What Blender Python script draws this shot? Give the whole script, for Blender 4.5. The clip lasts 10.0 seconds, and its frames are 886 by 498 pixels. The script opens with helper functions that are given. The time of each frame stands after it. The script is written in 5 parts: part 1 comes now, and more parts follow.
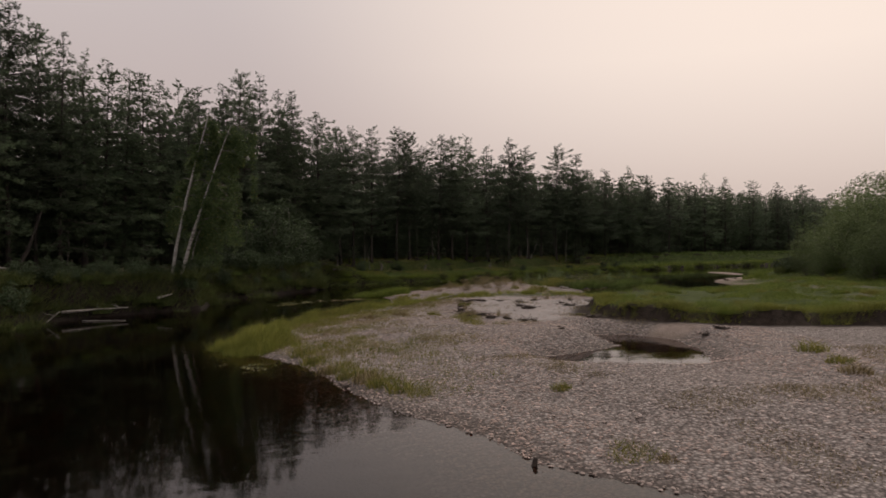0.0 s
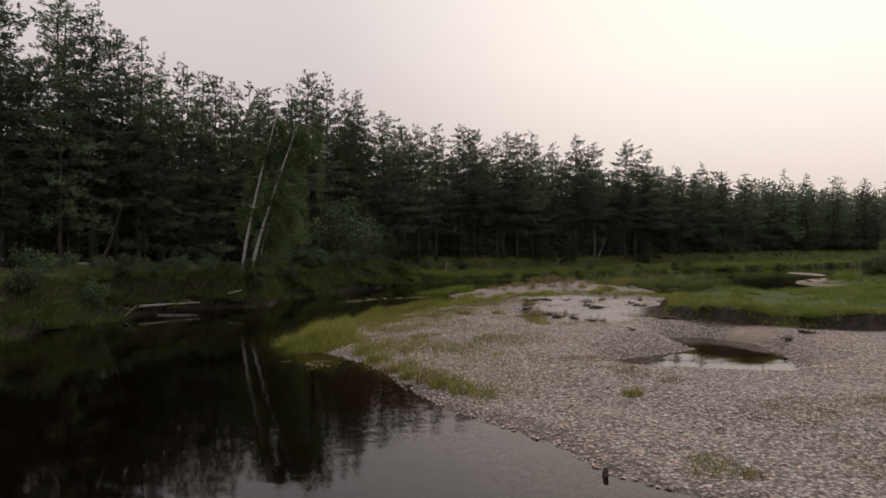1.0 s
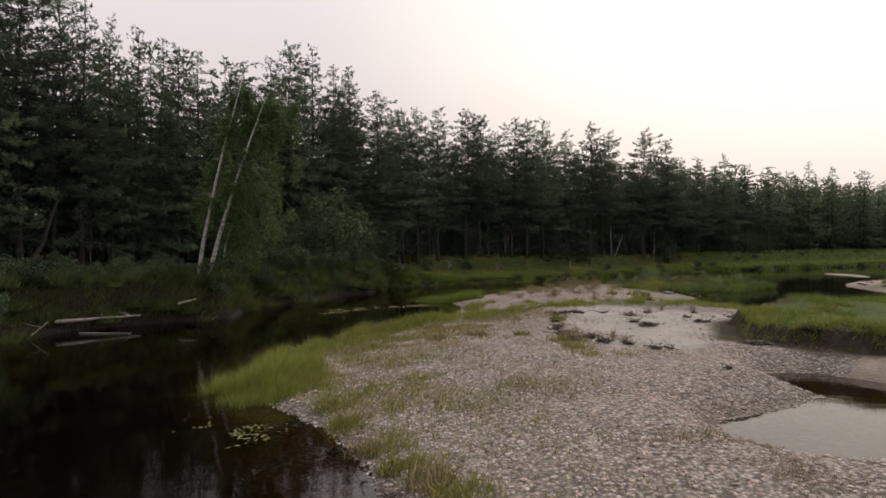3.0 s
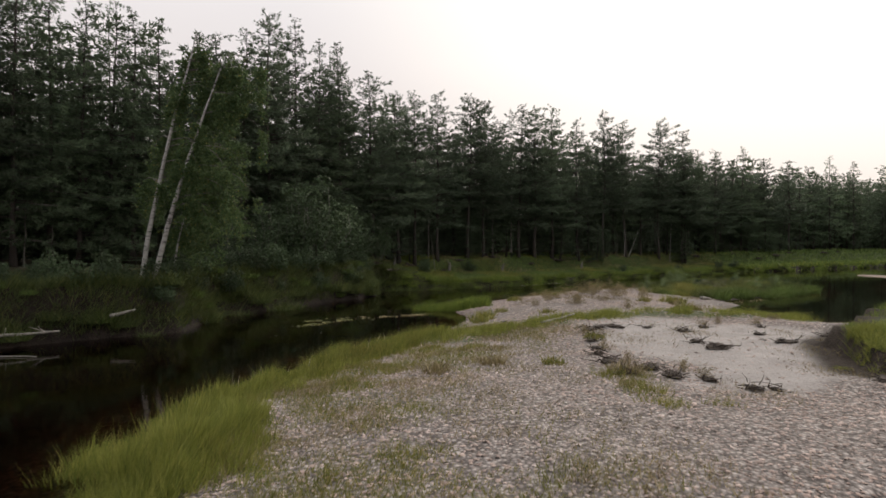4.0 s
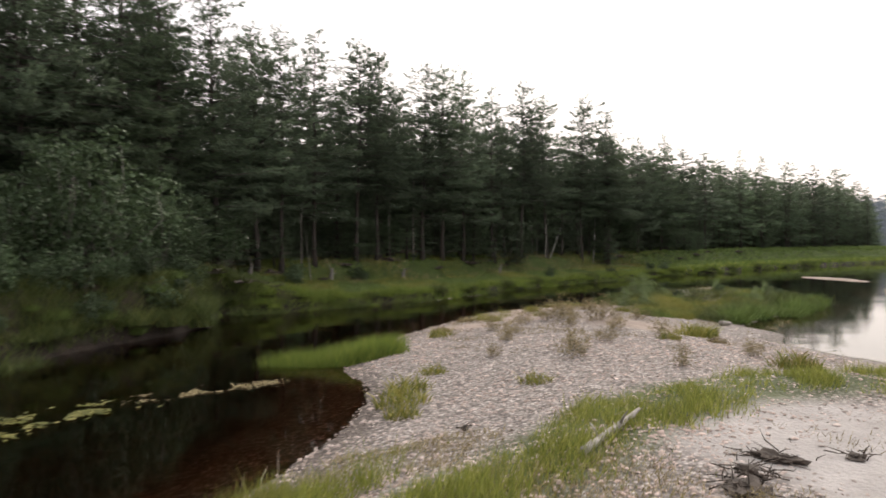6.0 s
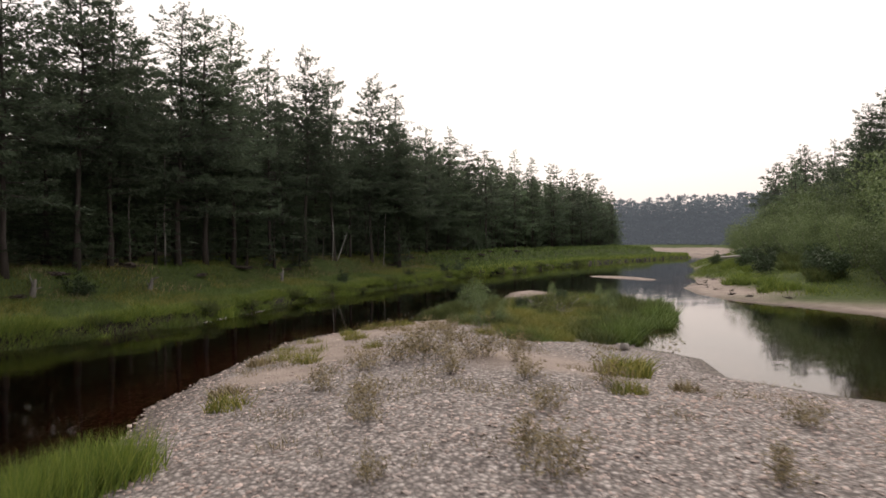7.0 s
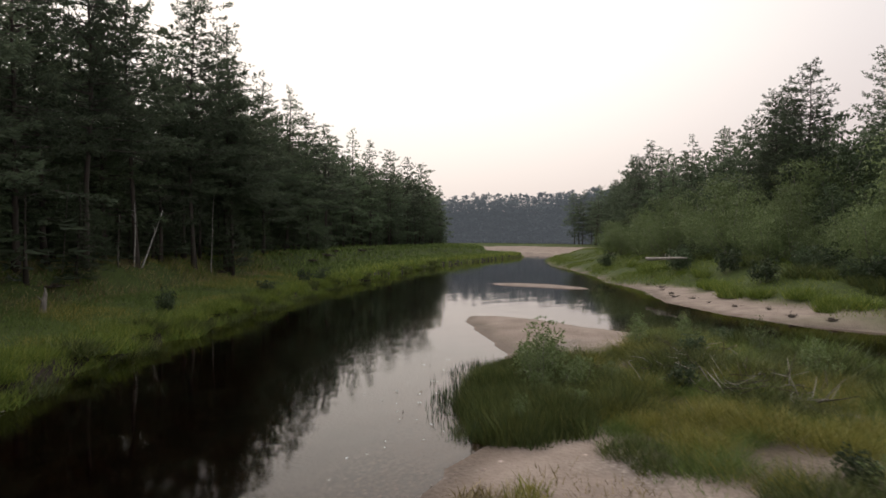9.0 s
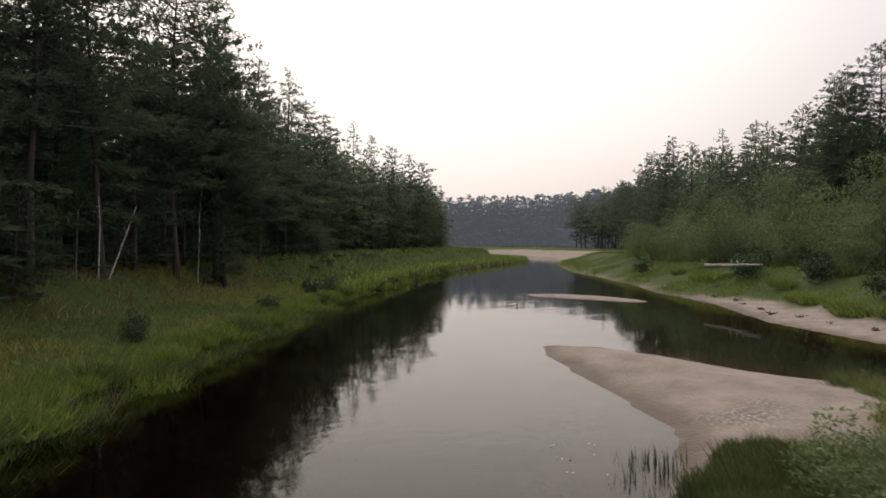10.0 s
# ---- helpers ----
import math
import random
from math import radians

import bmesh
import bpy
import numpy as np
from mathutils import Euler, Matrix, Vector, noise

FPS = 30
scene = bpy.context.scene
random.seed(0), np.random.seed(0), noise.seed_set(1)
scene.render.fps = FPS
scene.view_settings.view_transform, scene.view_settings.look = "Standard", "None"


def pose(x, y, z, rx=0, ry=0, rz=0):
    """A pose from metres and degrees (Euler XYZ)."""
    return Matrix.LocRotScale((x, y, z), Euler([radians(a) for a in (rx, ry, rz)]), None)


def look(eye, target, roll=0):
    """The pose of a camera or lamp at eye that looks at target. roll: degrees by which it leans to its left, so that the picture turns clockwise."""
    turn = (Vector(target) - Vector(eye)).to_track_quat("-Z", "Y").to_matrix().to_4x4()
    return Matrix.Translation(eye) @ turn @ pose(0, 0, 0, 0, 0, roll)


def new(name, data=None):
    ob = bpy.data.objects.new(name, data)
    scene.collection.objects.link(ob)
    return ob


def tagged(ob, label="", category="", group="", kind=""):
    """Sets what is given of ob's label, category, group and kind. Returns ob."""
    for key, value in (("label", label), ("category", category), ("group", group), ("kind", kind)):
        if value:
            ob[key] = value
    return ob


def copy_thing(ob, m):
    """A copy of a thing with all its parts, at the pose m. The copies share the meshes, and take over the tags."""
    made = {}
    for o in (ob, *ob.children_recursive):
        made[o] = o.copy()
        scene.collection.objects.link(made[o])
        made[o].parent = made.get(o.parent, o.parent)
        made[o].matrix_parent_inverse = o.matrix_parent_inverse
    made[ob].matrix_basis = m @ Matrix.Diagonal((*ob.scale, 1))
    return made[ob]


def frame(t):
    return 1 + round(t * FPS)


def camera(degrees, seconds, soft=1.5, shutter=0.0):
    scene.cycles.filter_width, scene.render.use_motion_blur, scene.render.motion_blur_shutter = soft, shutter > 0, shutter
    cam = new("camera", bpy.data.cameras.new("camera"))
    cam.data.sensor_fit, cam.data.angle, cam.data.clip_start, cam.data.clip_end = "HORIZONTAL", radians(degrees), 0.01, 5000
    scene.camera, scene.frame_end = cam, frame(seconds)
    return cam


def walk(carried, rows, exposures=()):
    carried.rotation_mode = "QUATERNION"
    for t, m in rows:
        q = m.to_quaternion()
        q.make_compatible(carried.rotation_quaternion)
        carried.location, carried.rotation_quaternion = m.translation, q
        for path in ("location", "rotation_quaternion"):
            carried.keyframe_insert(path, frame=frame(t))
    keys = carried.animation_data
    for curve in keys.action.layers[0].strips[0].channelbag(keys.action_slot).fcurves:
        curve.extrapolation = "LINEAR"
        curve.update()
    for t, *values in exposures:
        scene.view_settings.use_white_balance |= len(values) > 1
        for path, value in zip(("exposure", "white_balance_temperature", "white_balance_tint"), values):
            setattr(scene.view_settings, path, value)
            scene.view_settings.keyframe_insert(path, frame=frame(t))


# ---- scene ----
cam = camera(67.7, 10.0, soft=1.6, shutter=0.15)
PATH = [
    (0, (1.69, 1.675, 3.068), (2.11, 3.631, 3.056), -0.1),
    (0.5, (1.75, 1.644, 3.045), (1.978, 3.631, 3.029), 0.1),
    (1, (1.765, 2.053, 3.042), (1.992, 4.041, 3.025), 0.1),
    (1.5, (1.839, 2.986, 3.035), (2.065, 4.973, 3.017), 0.1),
    (2, (1.975, 4.37, 3.043), (2.199, 6.357, 3.023), 0.1),
    (2.5, (2.15, 6.136, 3.044), (2.374, 8.123, 3.022), 0.1),
    (4, (2.85, 13.298, 2.888), (3.077, 15.285, 2.866), 0.1),
    (4.5, (3.178, 16.117, 2.867), (3.404, 18.104, 2.844), 0.1),
    (5, (3.521, 19.154, 2.812), (3.745, 21.142, 2.79), 0.0),
    (5.5, (3.898, 22.263, 2.752), (4.118, 24.251, 2.732), -0.0),
    (6, (4.446, 25.829, 2.785), (5.017, 27.746, 2.762), -0.0),
    (6.2, (4.722, 27.241, 2.761), (5.535, 29.068, 2.74), -0.2),
    (7.5, (7.32, 37.291, 2.629), (8.594, 38.833, 2.606), -0.0),
    (8, (8.566, 40.795, 2.627), (9.972, 42.216, 2.601), -0.0),
    (8.5, (10.057, 44.122, 2.632), (11.603, 45.39, 2.603), 0.0),
    (9, (11.819, 47.294, 2.607), (13.467, 48.427, 2.58), 0.1),
    (9.5, (13.751, 49.983, 2.654), (15.418, 51.086, 2.633), 0.0),
    (10, (15.379, 52.144, 2.643), (17.046, 53.248, 2.625), 0.1),
]
EXPOSURE = [(0.0, -0.36, 6950, 16), (0.5, -0.13, 6800, 13), (1.0, -0.02, 6650, 11), (2.5, 0.17, 6650, 10), (4.5, 0.34, 6450, 7), (5.5, 0.55, 6450, 7), (6.2, 1.1, 6500, 9), (7.5, 0.3, 6650, 11), (9.0, 0.28, 6550, 9), (10.0, 0.34, 6500, 8)]
walk(cam, [(t, look(eye, target, roll)) for t, eye, target, roll in PATH], EXPOSURE)

# ---------------------------------------------------------------- world and light
SUN_AZ, SUN_EL = radians(44), radians(40)          # clockwise from +y, above the horizon
world = bpy.data.worlds.new("hazy_dusk")
scene.world = world
world.use_nodes = True
wn, wl = world.node_tree.nodes, world.node_tree.links
wn.clear()
w_out = wn.new("ShaderNodeOutputWorld")
w_bg = wn.new("ShaderNodeBackground")
w_sky = wn.new("ShaderNodeTexSky")
w_sky.sky_type = "NISHITA"
w_sky.sun_disc = False
w_sky.sun_elevation, w_sky.sun_rotation = SUN_EL, SUN_AZ
w_sky.dust_density, w_sky.air_density, w_sky.ozone_density = 6.0, 1.6, 1.5
# smoke haze: a smooth veil, rosy low down, pale grey overhead
w_tc = wn.new("ShaderNodeTexCoord")
w_sep = wn.new("ShaderNodeSeparateXYZ")
w_ramp = wn.new("ShaderNodeValToRGB")
w_ramp.color_ramp.elements[0].position, w_ramp.color_ramp.elements[0].color = 0.0, (5.5, 4.5, 4.2, 1)
w_ramp.color_ramp.elements[1].position, w_ramp.color_ramp.elements[1].color = 0.62, (8.4, 8.3, 8.5, 1)
mid = w_ramp.color_ramp.elements.new(0.16)
mid.color = (6.5, 5.75, 5.7, 1)
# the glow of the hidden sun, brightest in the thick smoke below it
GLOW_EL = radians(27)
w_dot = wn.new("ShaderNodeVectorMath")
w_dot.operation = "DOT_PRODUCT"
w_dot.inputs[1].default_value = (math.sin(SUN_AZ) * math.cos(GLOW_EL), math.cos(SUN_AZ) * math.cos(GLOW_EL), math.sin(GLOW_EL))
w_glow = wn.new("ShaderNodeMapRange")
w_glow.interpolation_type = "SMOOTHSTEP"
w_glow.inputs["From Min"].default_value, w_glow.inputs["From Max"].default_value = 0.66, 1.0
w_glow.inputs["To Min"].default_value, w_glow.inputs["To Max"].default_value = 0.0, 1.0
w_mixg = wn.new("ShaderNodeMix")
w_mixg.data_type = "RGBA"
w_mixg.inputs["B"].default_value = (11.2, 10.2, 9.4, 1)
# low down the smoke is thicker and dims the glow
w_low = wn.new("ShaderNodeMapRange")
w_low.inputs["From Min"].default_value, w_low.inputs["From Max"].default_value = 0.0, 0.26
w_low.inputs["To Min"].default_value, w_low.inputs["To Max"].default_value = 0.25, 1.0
w_fade = wn.new("ShaderNodeMath")
w_fade.operation = "MULTIPLY"
w_mix = wn.new("ShaderNodeMix")
w_mix.data_type = "RGBA"
w_mix.inputs["Factor"].default_value = 0.96
wl.new(w_tc.outputs["Generated"], w_sep.inputs[0])
wl.new(w_sep.outputs["Z"], w_ramp.inputs[0])
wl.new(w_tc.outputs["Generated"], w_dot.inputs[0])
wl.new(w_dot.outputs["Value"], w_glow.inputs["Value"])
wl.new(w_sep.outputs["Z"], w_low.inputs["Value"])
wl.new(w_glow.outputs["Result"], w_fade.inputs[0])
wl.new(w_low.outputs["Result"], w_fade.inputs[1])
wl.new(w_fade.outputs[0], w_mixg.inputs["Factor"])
wl.new(w_ramp.outputs["Color"], w_mixg.inputs["A"])
wl.new(w_sky.outputs["Color"], w_mix.inputs["A"])
wl.new(w_mixg.outputs["Result"], w_mix.inputs["B"])
wl.new(w_mix.outputs["Result"], w_bg.inputs["Color"])
w_bg.inputs["Strength"].default_value = 0.1
wl.new(w_bg.outputs[0], w_out.inputs[0])

sun = new("sun", bpy.data.lights.new("sun", "SUN"))
sun.data.energy, sun.data.angle, sun.data.color = 1.12, radians(30), (1.0, 0.88, 0.76)
sun_way = Vector((math.sin(SUN_AZ) * math.cos(SUN_EL), math.cos(SUN_AZ) * math.cos(SUN_EL), math.sin(SUN_EL)))
sun.matrix_world = look(sun_way * 200, (0, 0, 0))

# ---------------------------------------------------------------- small tools
RNG = np.random.default_rng(7)


def lattice(ix, iy, seed):
    """Hashed values 0..1 on whole numbers."""
    h = np.sin(ix * 127.1 + iy * 311.7 + seed * 74.7) * 43758.5453
    return h - np.floor(h)


def vnoise(x, y, size, seed=0):
    """Smooth value noise, 0..1."""
    x, y = np.asarray(x, float) / size, np.asarray(y, float) / size
    ix, iy = np.floor(x), np.floor(y)
    u, v = x - ix, y - iy
    u, v = u * u * (3 - 2 * u), v * v * (3 - 2 * v)
    a, b = lattice(ix, iy, seed), lattice(ix + 1, iy, seed)
    c, d = lattice(ix, iy + 1, seed), lattice(ix + 1, iy + 1, seed)
    return (a * (1 - u) + b * u) * (1 - v) + (c * (1 - u) + d * u) * v


def fbm(x, y, size, seed=0, octaves=3):
    out, amp, tot = 0, 1.0, 0.0
    for k in range(octaves):
        out = out + amp * vnoise(x, y, size / 2 ** k, seed + 13 * k)
        tot += amp
        amp *= 0.5
    return out / tot


def step(a, b, x):
    u = np.clip((np.asarray(x, float) - a) / (b - a), 0, 1)
    return u * u * (3 - 2 * u)


def away(px, py, line, closed=False):
    """Distance of points to a polyline."""
    p = np.asarray(line, float)
    if closed:
        p = np.vstack([p, p[:1]])
    best = np.full(np.shape(px), 1e9)
    for a, b in zip(p[:-1], p[1:]):
        d = b - a
        u = np.clip(((px - a[0]) * d[0] + (py - a[1]) * d[1]) / (d @ d), 0, 1)
        best = np.minimum(best, np.hypot(px - a[0] - u * d[0], py - a[1] - u * d[1]))
    return best


def inside(px, py, poly):
    p = np.asarray(poly, float)
    hit = np.zeros(np.shape(px), bool)
    for a, b in zip(p, np.roll(p, -1, 0)):
        cross = (a[1] > py) != (b[1] > py)
        with np.errstate(divide="ignore", invalid="ignore"):
            hit ^= cross & (px < (b[0] - a[0]) * (py - a[1]) / (b[1] - a[1]) + a[0])
    return hit


def signed(px, py, poly):
    """Distance to an outline, positive within."""
    d = away(px, py, poly, True)
    return np.where(inside(px, py, poly), d, -d)


def net(name, verts, faces, smooth=False):
    """A mesh from arrays; all faces have the same number of corners."""
    verts, faces = np.asarray(verts, np.float32), np.asarray(faces, np.int32)
    me = bpy.data.meshes.new(name)
    k = faces.shape[1]
    me.vertices.add(len(verts))
    me.vertices.foreach_set("co", verts.ravel())
    me.loops.add(faces.size)
    me.loops.foreach_set("vertex_index", faces.ravel())
    me.polygons.add(len(faces))
    me.polygons.foreach_set("loop_start", np.arange(0, faces.size, k, dtype=np.int32))
    me.polygons.foreach_set("use_smooth", np.full(len(faces), smooth, dtype=bool))
    me.update(calc_edges=True)
    return me


def part(name, me, material, parent=None, label=""):
    """Links a mesh or bmesh as one object, under a thing or part."""
    if isinstance(me, bmesh.types.BMesh):
        bm, me = me, bpy.data.meshes.new(name)
        bm.to_mesh(me)
        bm.free()
    ob = new(name, me)
    if material and not me.materials:
        me.materials.append(material)
    if parent:
        ob.parent = parent
    return tagged(ob, label)


def joined(pieces):
    """Several (verts, faces) as one."""
    vs, fs, n = [], [], 0
    for v, f in pieces:
        vs.append(v)
        fs.append(np.asarray(f) + n)
        n += len(v)
    return np.vstack(vs), np.vstack(fs)


def tube(points, radii, sides=7, wob=0.0, rng=RNG):
    """A round stem along points, closed at its ends, in triangles."""
    p, r = np.asarray(points, float), np.asarray(radii, float)
    t = np.gradient(p, axis=0)
    t /= np.linalg.norm(t, axis=1)[:, None] + 1e-9
    ref = np.where(np.abs(t[:, 2:3]) > 0.9, [[1.0, 0, 0]], [[0, 0, 1.0]])
    n = np.cross(t, ref)
    n /= np.linalg.norm(n, axis=1)[:, None] + 1e-9
    b = np.cross(t, n)
    a = np.linspace(0, 2 * np.pi, sides, endpoint=False)
    rr = r[:, None] * (1 + wob * (rng.random((len(p), sides)) - 0.5))
    v = p[:, None] + rr[..., None] * (np.cos(a)[None, :, None] * n[:, None] + np.sin(a)[None, :, None] * b[:, None])
    m = len(p)
    v = np.vstack([v.reshape(-1, 3), p[:1], p[-1:]])
    f = []
    for i in range(m - 1):
        for j in range(sides):
            k = (j + 1) % sides
            f += [(i * sides + j, i * sides + k, (i + 1) * sides + k), (i * sides + j, (i + 1) * sides + k, (i + 1) * sides + j)]
    for j in range(sides):
        k = (j + 1) % sides
        f += [(m * sides, k, j), (m * sides + 1, (m - 1) * sides + j, (m - 1) * sides + k)]
    return v, np.array(f)


def unit(v):
    return v / (np.linalg.norm(v, axis=-1, keepdims=True) + 1e-9)


# ---------------------------------------------------------------- materials
def mat(name, rough=0.8):
    m = bpy.data.materials.new(name)
    m.use_nodes = True
    b = m.node_tree.nodes["Principled BSDF"]
    b.inputs["Roughness"].default_value = rough
    return m, m.node_tree.nodes, m.node_tree.links, b


def ramp(nodes, stops):
    r = nodes.new("ShaderNodeValToRGB")
    el = r.color_ramp.elements
    while len(el) < len(stops):
        el.new(0.5)
    for e, (at, c) in zip(el, stops):
        e.position, e.color = at, (*c, 1)
    return r


def noise_node(nodes, links, scale, detail=4.0, rough=0.6, coord=None):
    t = nodes.new("ShaderNodeTexNoise")
    t.inputs["Scale"].default_value, t.inputs["Detail"].default_value, t.inputs["Roughness"].default_value = scale, detail, rough
    if coord:
        links.new(coord, t.inputs["Vector"])
    return t


def blend(nodes, links, fac, a, b, how="MIX"):
    m = nodes.new("ShaderNodeMix")
    m.data_type, m.blend_type = "RGBA", how
    for key, v in (("Factor", fac), ("A", a), ("B", b)):
        if isinstance(v, (int, float)):
            m.inputs[key].default_value = v
        elif isinstance(v, tuple):
            m.inputs[key].default_value = (*v, 1)
        else:
            links.new(v, m.inputs[key])
    return m.outputs["Result"]


def bump(nodes, links, height, bsdf, strength, distance):
    b = nodes.new("ShaderNodeBump")
    b.inputs["Strength"].default_value, b.inputs["Distance"].default_value = strength, distance
    links.new(height, b.inputs["Height"])
    links.new(b.outputs[0], bsdf.inputs["Normal"])


def foliage_mat(name, stops, rough=0.6, through_light=0.25, tree_tone=0.35):
    """Leaves, needles or blades: tone varies from piece to piece and from plant to plant."""
    m, n, l, b = mat(name, rough)
    geo = n.new("ShaderNodeNewGeometry")
    r = ramp(n, stops)
    l.new(geo.outputs["Random Per Island"], r.inputs[0])
    info = n.new("ShaderNodeObjectInfo")
    mr = n.new("ShaderNodeMapRange")
    mr.inputs["To Min"].default_value, mr.inputs["To Max"].default_value = 1 - tree_tone, 1 + tree_tone
    l.new(info.outputs["Random"], mr.inputs["Value"])
    hsv = n.new("ShaderNodeHueSaturation")
    l.new(mr.outputs["Result"], hsv.inputs["Value"])
    l.new(r.outputs[0], hsv.inputs["Color"])
    big = noise_node(n, l, 0.7, 5.0, 0.75, geo.outputs["Position"])
    col = blend(n, l, 0.35, hsv.outputs[0], big.outputs["Fac"], "OVERLAY")
    l.new(col, b.inputs["Base Color"])
    b.inputs["Specular IOR Level"].default_value = 0.25
    tr = n.new("ShaderNodeBsdfTranslucent")
    l.new(col, tr.inputs["Color"])
    mx = n.new("ShaderNodeMixShader")
    mx.inputs[0].default_value = through_light
    l.new(b.outputs[0], mx.inputs[1])
    l.new(tr.outputs[0], mx.inputs[2])
    l.new(mx.outputs[0], n["Material Output"].inputs[0])
    return m


def bark_mat(name, dark, light, scale=6.0, stretch=0.25):
    m, n, l, b = mat(name, 0.9)
    geo = n.new("ShaderNodeTexCoord")
    mp = n.new("ShaderNodeMapping")
    mp.inputs["Scale"].default_value = (1, 1, stretch)
    l.new(geo.outputs["Object"], mp.inputs[0])
    t = noise_node(n, l, scale, 6.0, 0.7, mp.outputs[0])
    r = ramp(n, [(0.3, dark), (0.7, light)])
    l.new(t.outputs["Fac"], r.inputs[0])
    l.new(r.outputs[0], b.inputs["Base Color"])
    bump(n, l, t.outputs["Fac"], b, 0.6, 0.02)
    return m


M_PINE = foliage_mat("pine_needles", [(0.0, (0.075, 0.1, 0.064)), (0.6, (0.095, 0.125, 0.08)), (1.0, (0.125, 0.155, 0.098))], 0.65, 0.45)
M_LARCH = foliage_mat("larch_needles", [(0.0, (0.075, 0.105, 0.062)), (0.6, (0.098, 0.135, 0.078)), (1.0, (0.128, 0.165, 0.092))], 0.65, 0.48)
# distant forest: smoke haze is put into a bluish base colour and faint emission
M_FAR_HAZE = foliage_mat("far_needles_haze_glow", [(0.0, (0.05, 0.068, 0.066)), (1.0, (0.07, 0.09, 0.088))], 0.9, 0.05, 0.1)
M_FAR_HAZE.node_tree.nodes["Principled BSDF"].inputs["Emission Color"].default_value = (0.62, 0.66, 0.76, 1)
M_FAR_HAZE.node_tree.nodes["Principled BSDF"].inputs["Emission Strength"].default_value = 0.085
M_BIRCH_LEAF = foliage_mat("birch_leaves", [(0.0, (0.05, 0.085, 0.034)), (0.6, (0.082, 0.125, 0.048)), (0.95, (0.125, 0.16, 0.06)), (1.0, (0.24, 0.21, 0.06))], 0.5, 0.45)
M_WILLOW = foliage_mat("willow_leaves", [(0.0, (0.11, 0.15, 0.06)), (0.6, (0.145, 0.19, 0.08)), (1.0, (0.18, 0.22, 0.1))], 0.55, 0.35, 0.3)
M_ALDER = foliage_mat("alder_leaves", [(0.0, (0.04, 0.062, 0.03)), (0.6, (0.058, 0.086, 0.04)), (1.0, (0.08, 0.11, 0.055))], 0.5, 0.3)
M_GRASS = foliage_mat("sedge_grass", [(0.0, (0.1, 0.125, 0.026)), (0.6, (0.2, 0.218, 0.042)), (1.0, (0.34, 0.325, 0.09))], 0.55, 0.35, 0.1)
M_GRASS_DARK = foliage_mat("meadow_grass", [(0.0, (0.075, 0.115, 0.03)), (0.6, (0.12, 0.17, 0.042)), (1.0, (0.18, 0.22, 0.065))], 0.6, 0.3, 0.1)
M_GRASS_LUSH = foliage_mat("lush_sedge", [(0.0, (0.075, 0.115, 0.022)), (0.6, (0.145, 0.195, 0.034)), (1.0, (0.25, 0.275, 0.065))], 0.55, 0.35, 0.1)
M_GRASS_BANK = foliage_mat("bank_sedge", [(0.0, (0.045, 0.065, 0.02)), (0.6, (0.08, 0.105, 0.03)), (1.0, (0.15, 0.15, 0.05))], 0.6, 0.3, 0.1)
# bank sedge again, darker: the shade under the trees is put into its colour
M_GRASS_SHADE = foliage_mat("shaded_forest_grass", [(0.0, (0.028, 0.045, 0.014)), (0.6, (0.05, 0.07, 0.02)), (1.0, (0.09, 0.09, 0.034))], 0.65, 0.3, 0.1)
M_GRASS_GOLD = foliage_mat("yellowing_grass", [(0.0, (0.1, 0.115, 0.024)), (0.6, (0.19, 0.185, 0.04)), (1.0, (0.31, 0.27, 0.085))], 0.6, 0.3, 0.1)
M_GRASS_DRY = foliage_mat("dry_grass", [(0.0, (0.12, 0.09, 0.05)), (0.6, (0.22, 0.18, 0.09)), (1.0, (0.36, 0.29, 0.16))], 0.7, 0.2, 0.1)
M_REED = foliage_mat("reed_stems", [(0.0, (0.03, 0.05, 0.02)), (1.0, (0.07, 0.09, 0.035))], 0.6, 0.1, 0.1)
M_LILY = foliage_mat("floating_weed", [(0.0, (0.06, 0.065, 0.02)), (0.6, (0.13, 0.13, 0.036)), (1.0, (0.24, 0.21, 0.075))], 0.45, 0.1, 0.1)
M_BARK = bark_mat("pine_bark", (0.025, 0.02, 0.017), (0.07, 0.056, 0.048))
M_BARK_GREY = bark_mat("grey_bark", (0.07, 0.06, 0.05), (0.22, 0.2, 0.18))
M_DRIFT = bark_mat("driftwood", (0.12, 0.105, 0.09), (0.36, 0.33, 0.295), 9.0, 0.2)
M_ROOT = bark_mat("wet_roots", (0.02, 0.015, 0.012), (0.075, 0.055, 0.042), 9.0, 0.5)

# white birch bark with dark bands
M_BIRCH, n_, l_, b_ = mat("birch_bark", 0.7)
tc_ = n_.new("ShaderNodeTexCoord")
mp_ = n_.new("ShaderNodeMapping")
mp_.inputs["Scale"].default_value = (1.2, 1.2, 5.0)
l_.new(tc_.outputs["Object"], mp_.inputs[0])
t_ = noise_node(n_, l_, 2.2, 4.0, 0.7, mp_.outputs[0])
r_ = ramp(n_, [(0.36, (0.03, 0.027, 0.024)), (0.46, (0.27, 0.258, 0.24)), (0.8, (0.42, 0.4, 0.375))])
l_.new(t_.outputs["Fac"], r_.inputs[0])
l_.new(r_.outputs[0], b_.inputs["Base Color"])

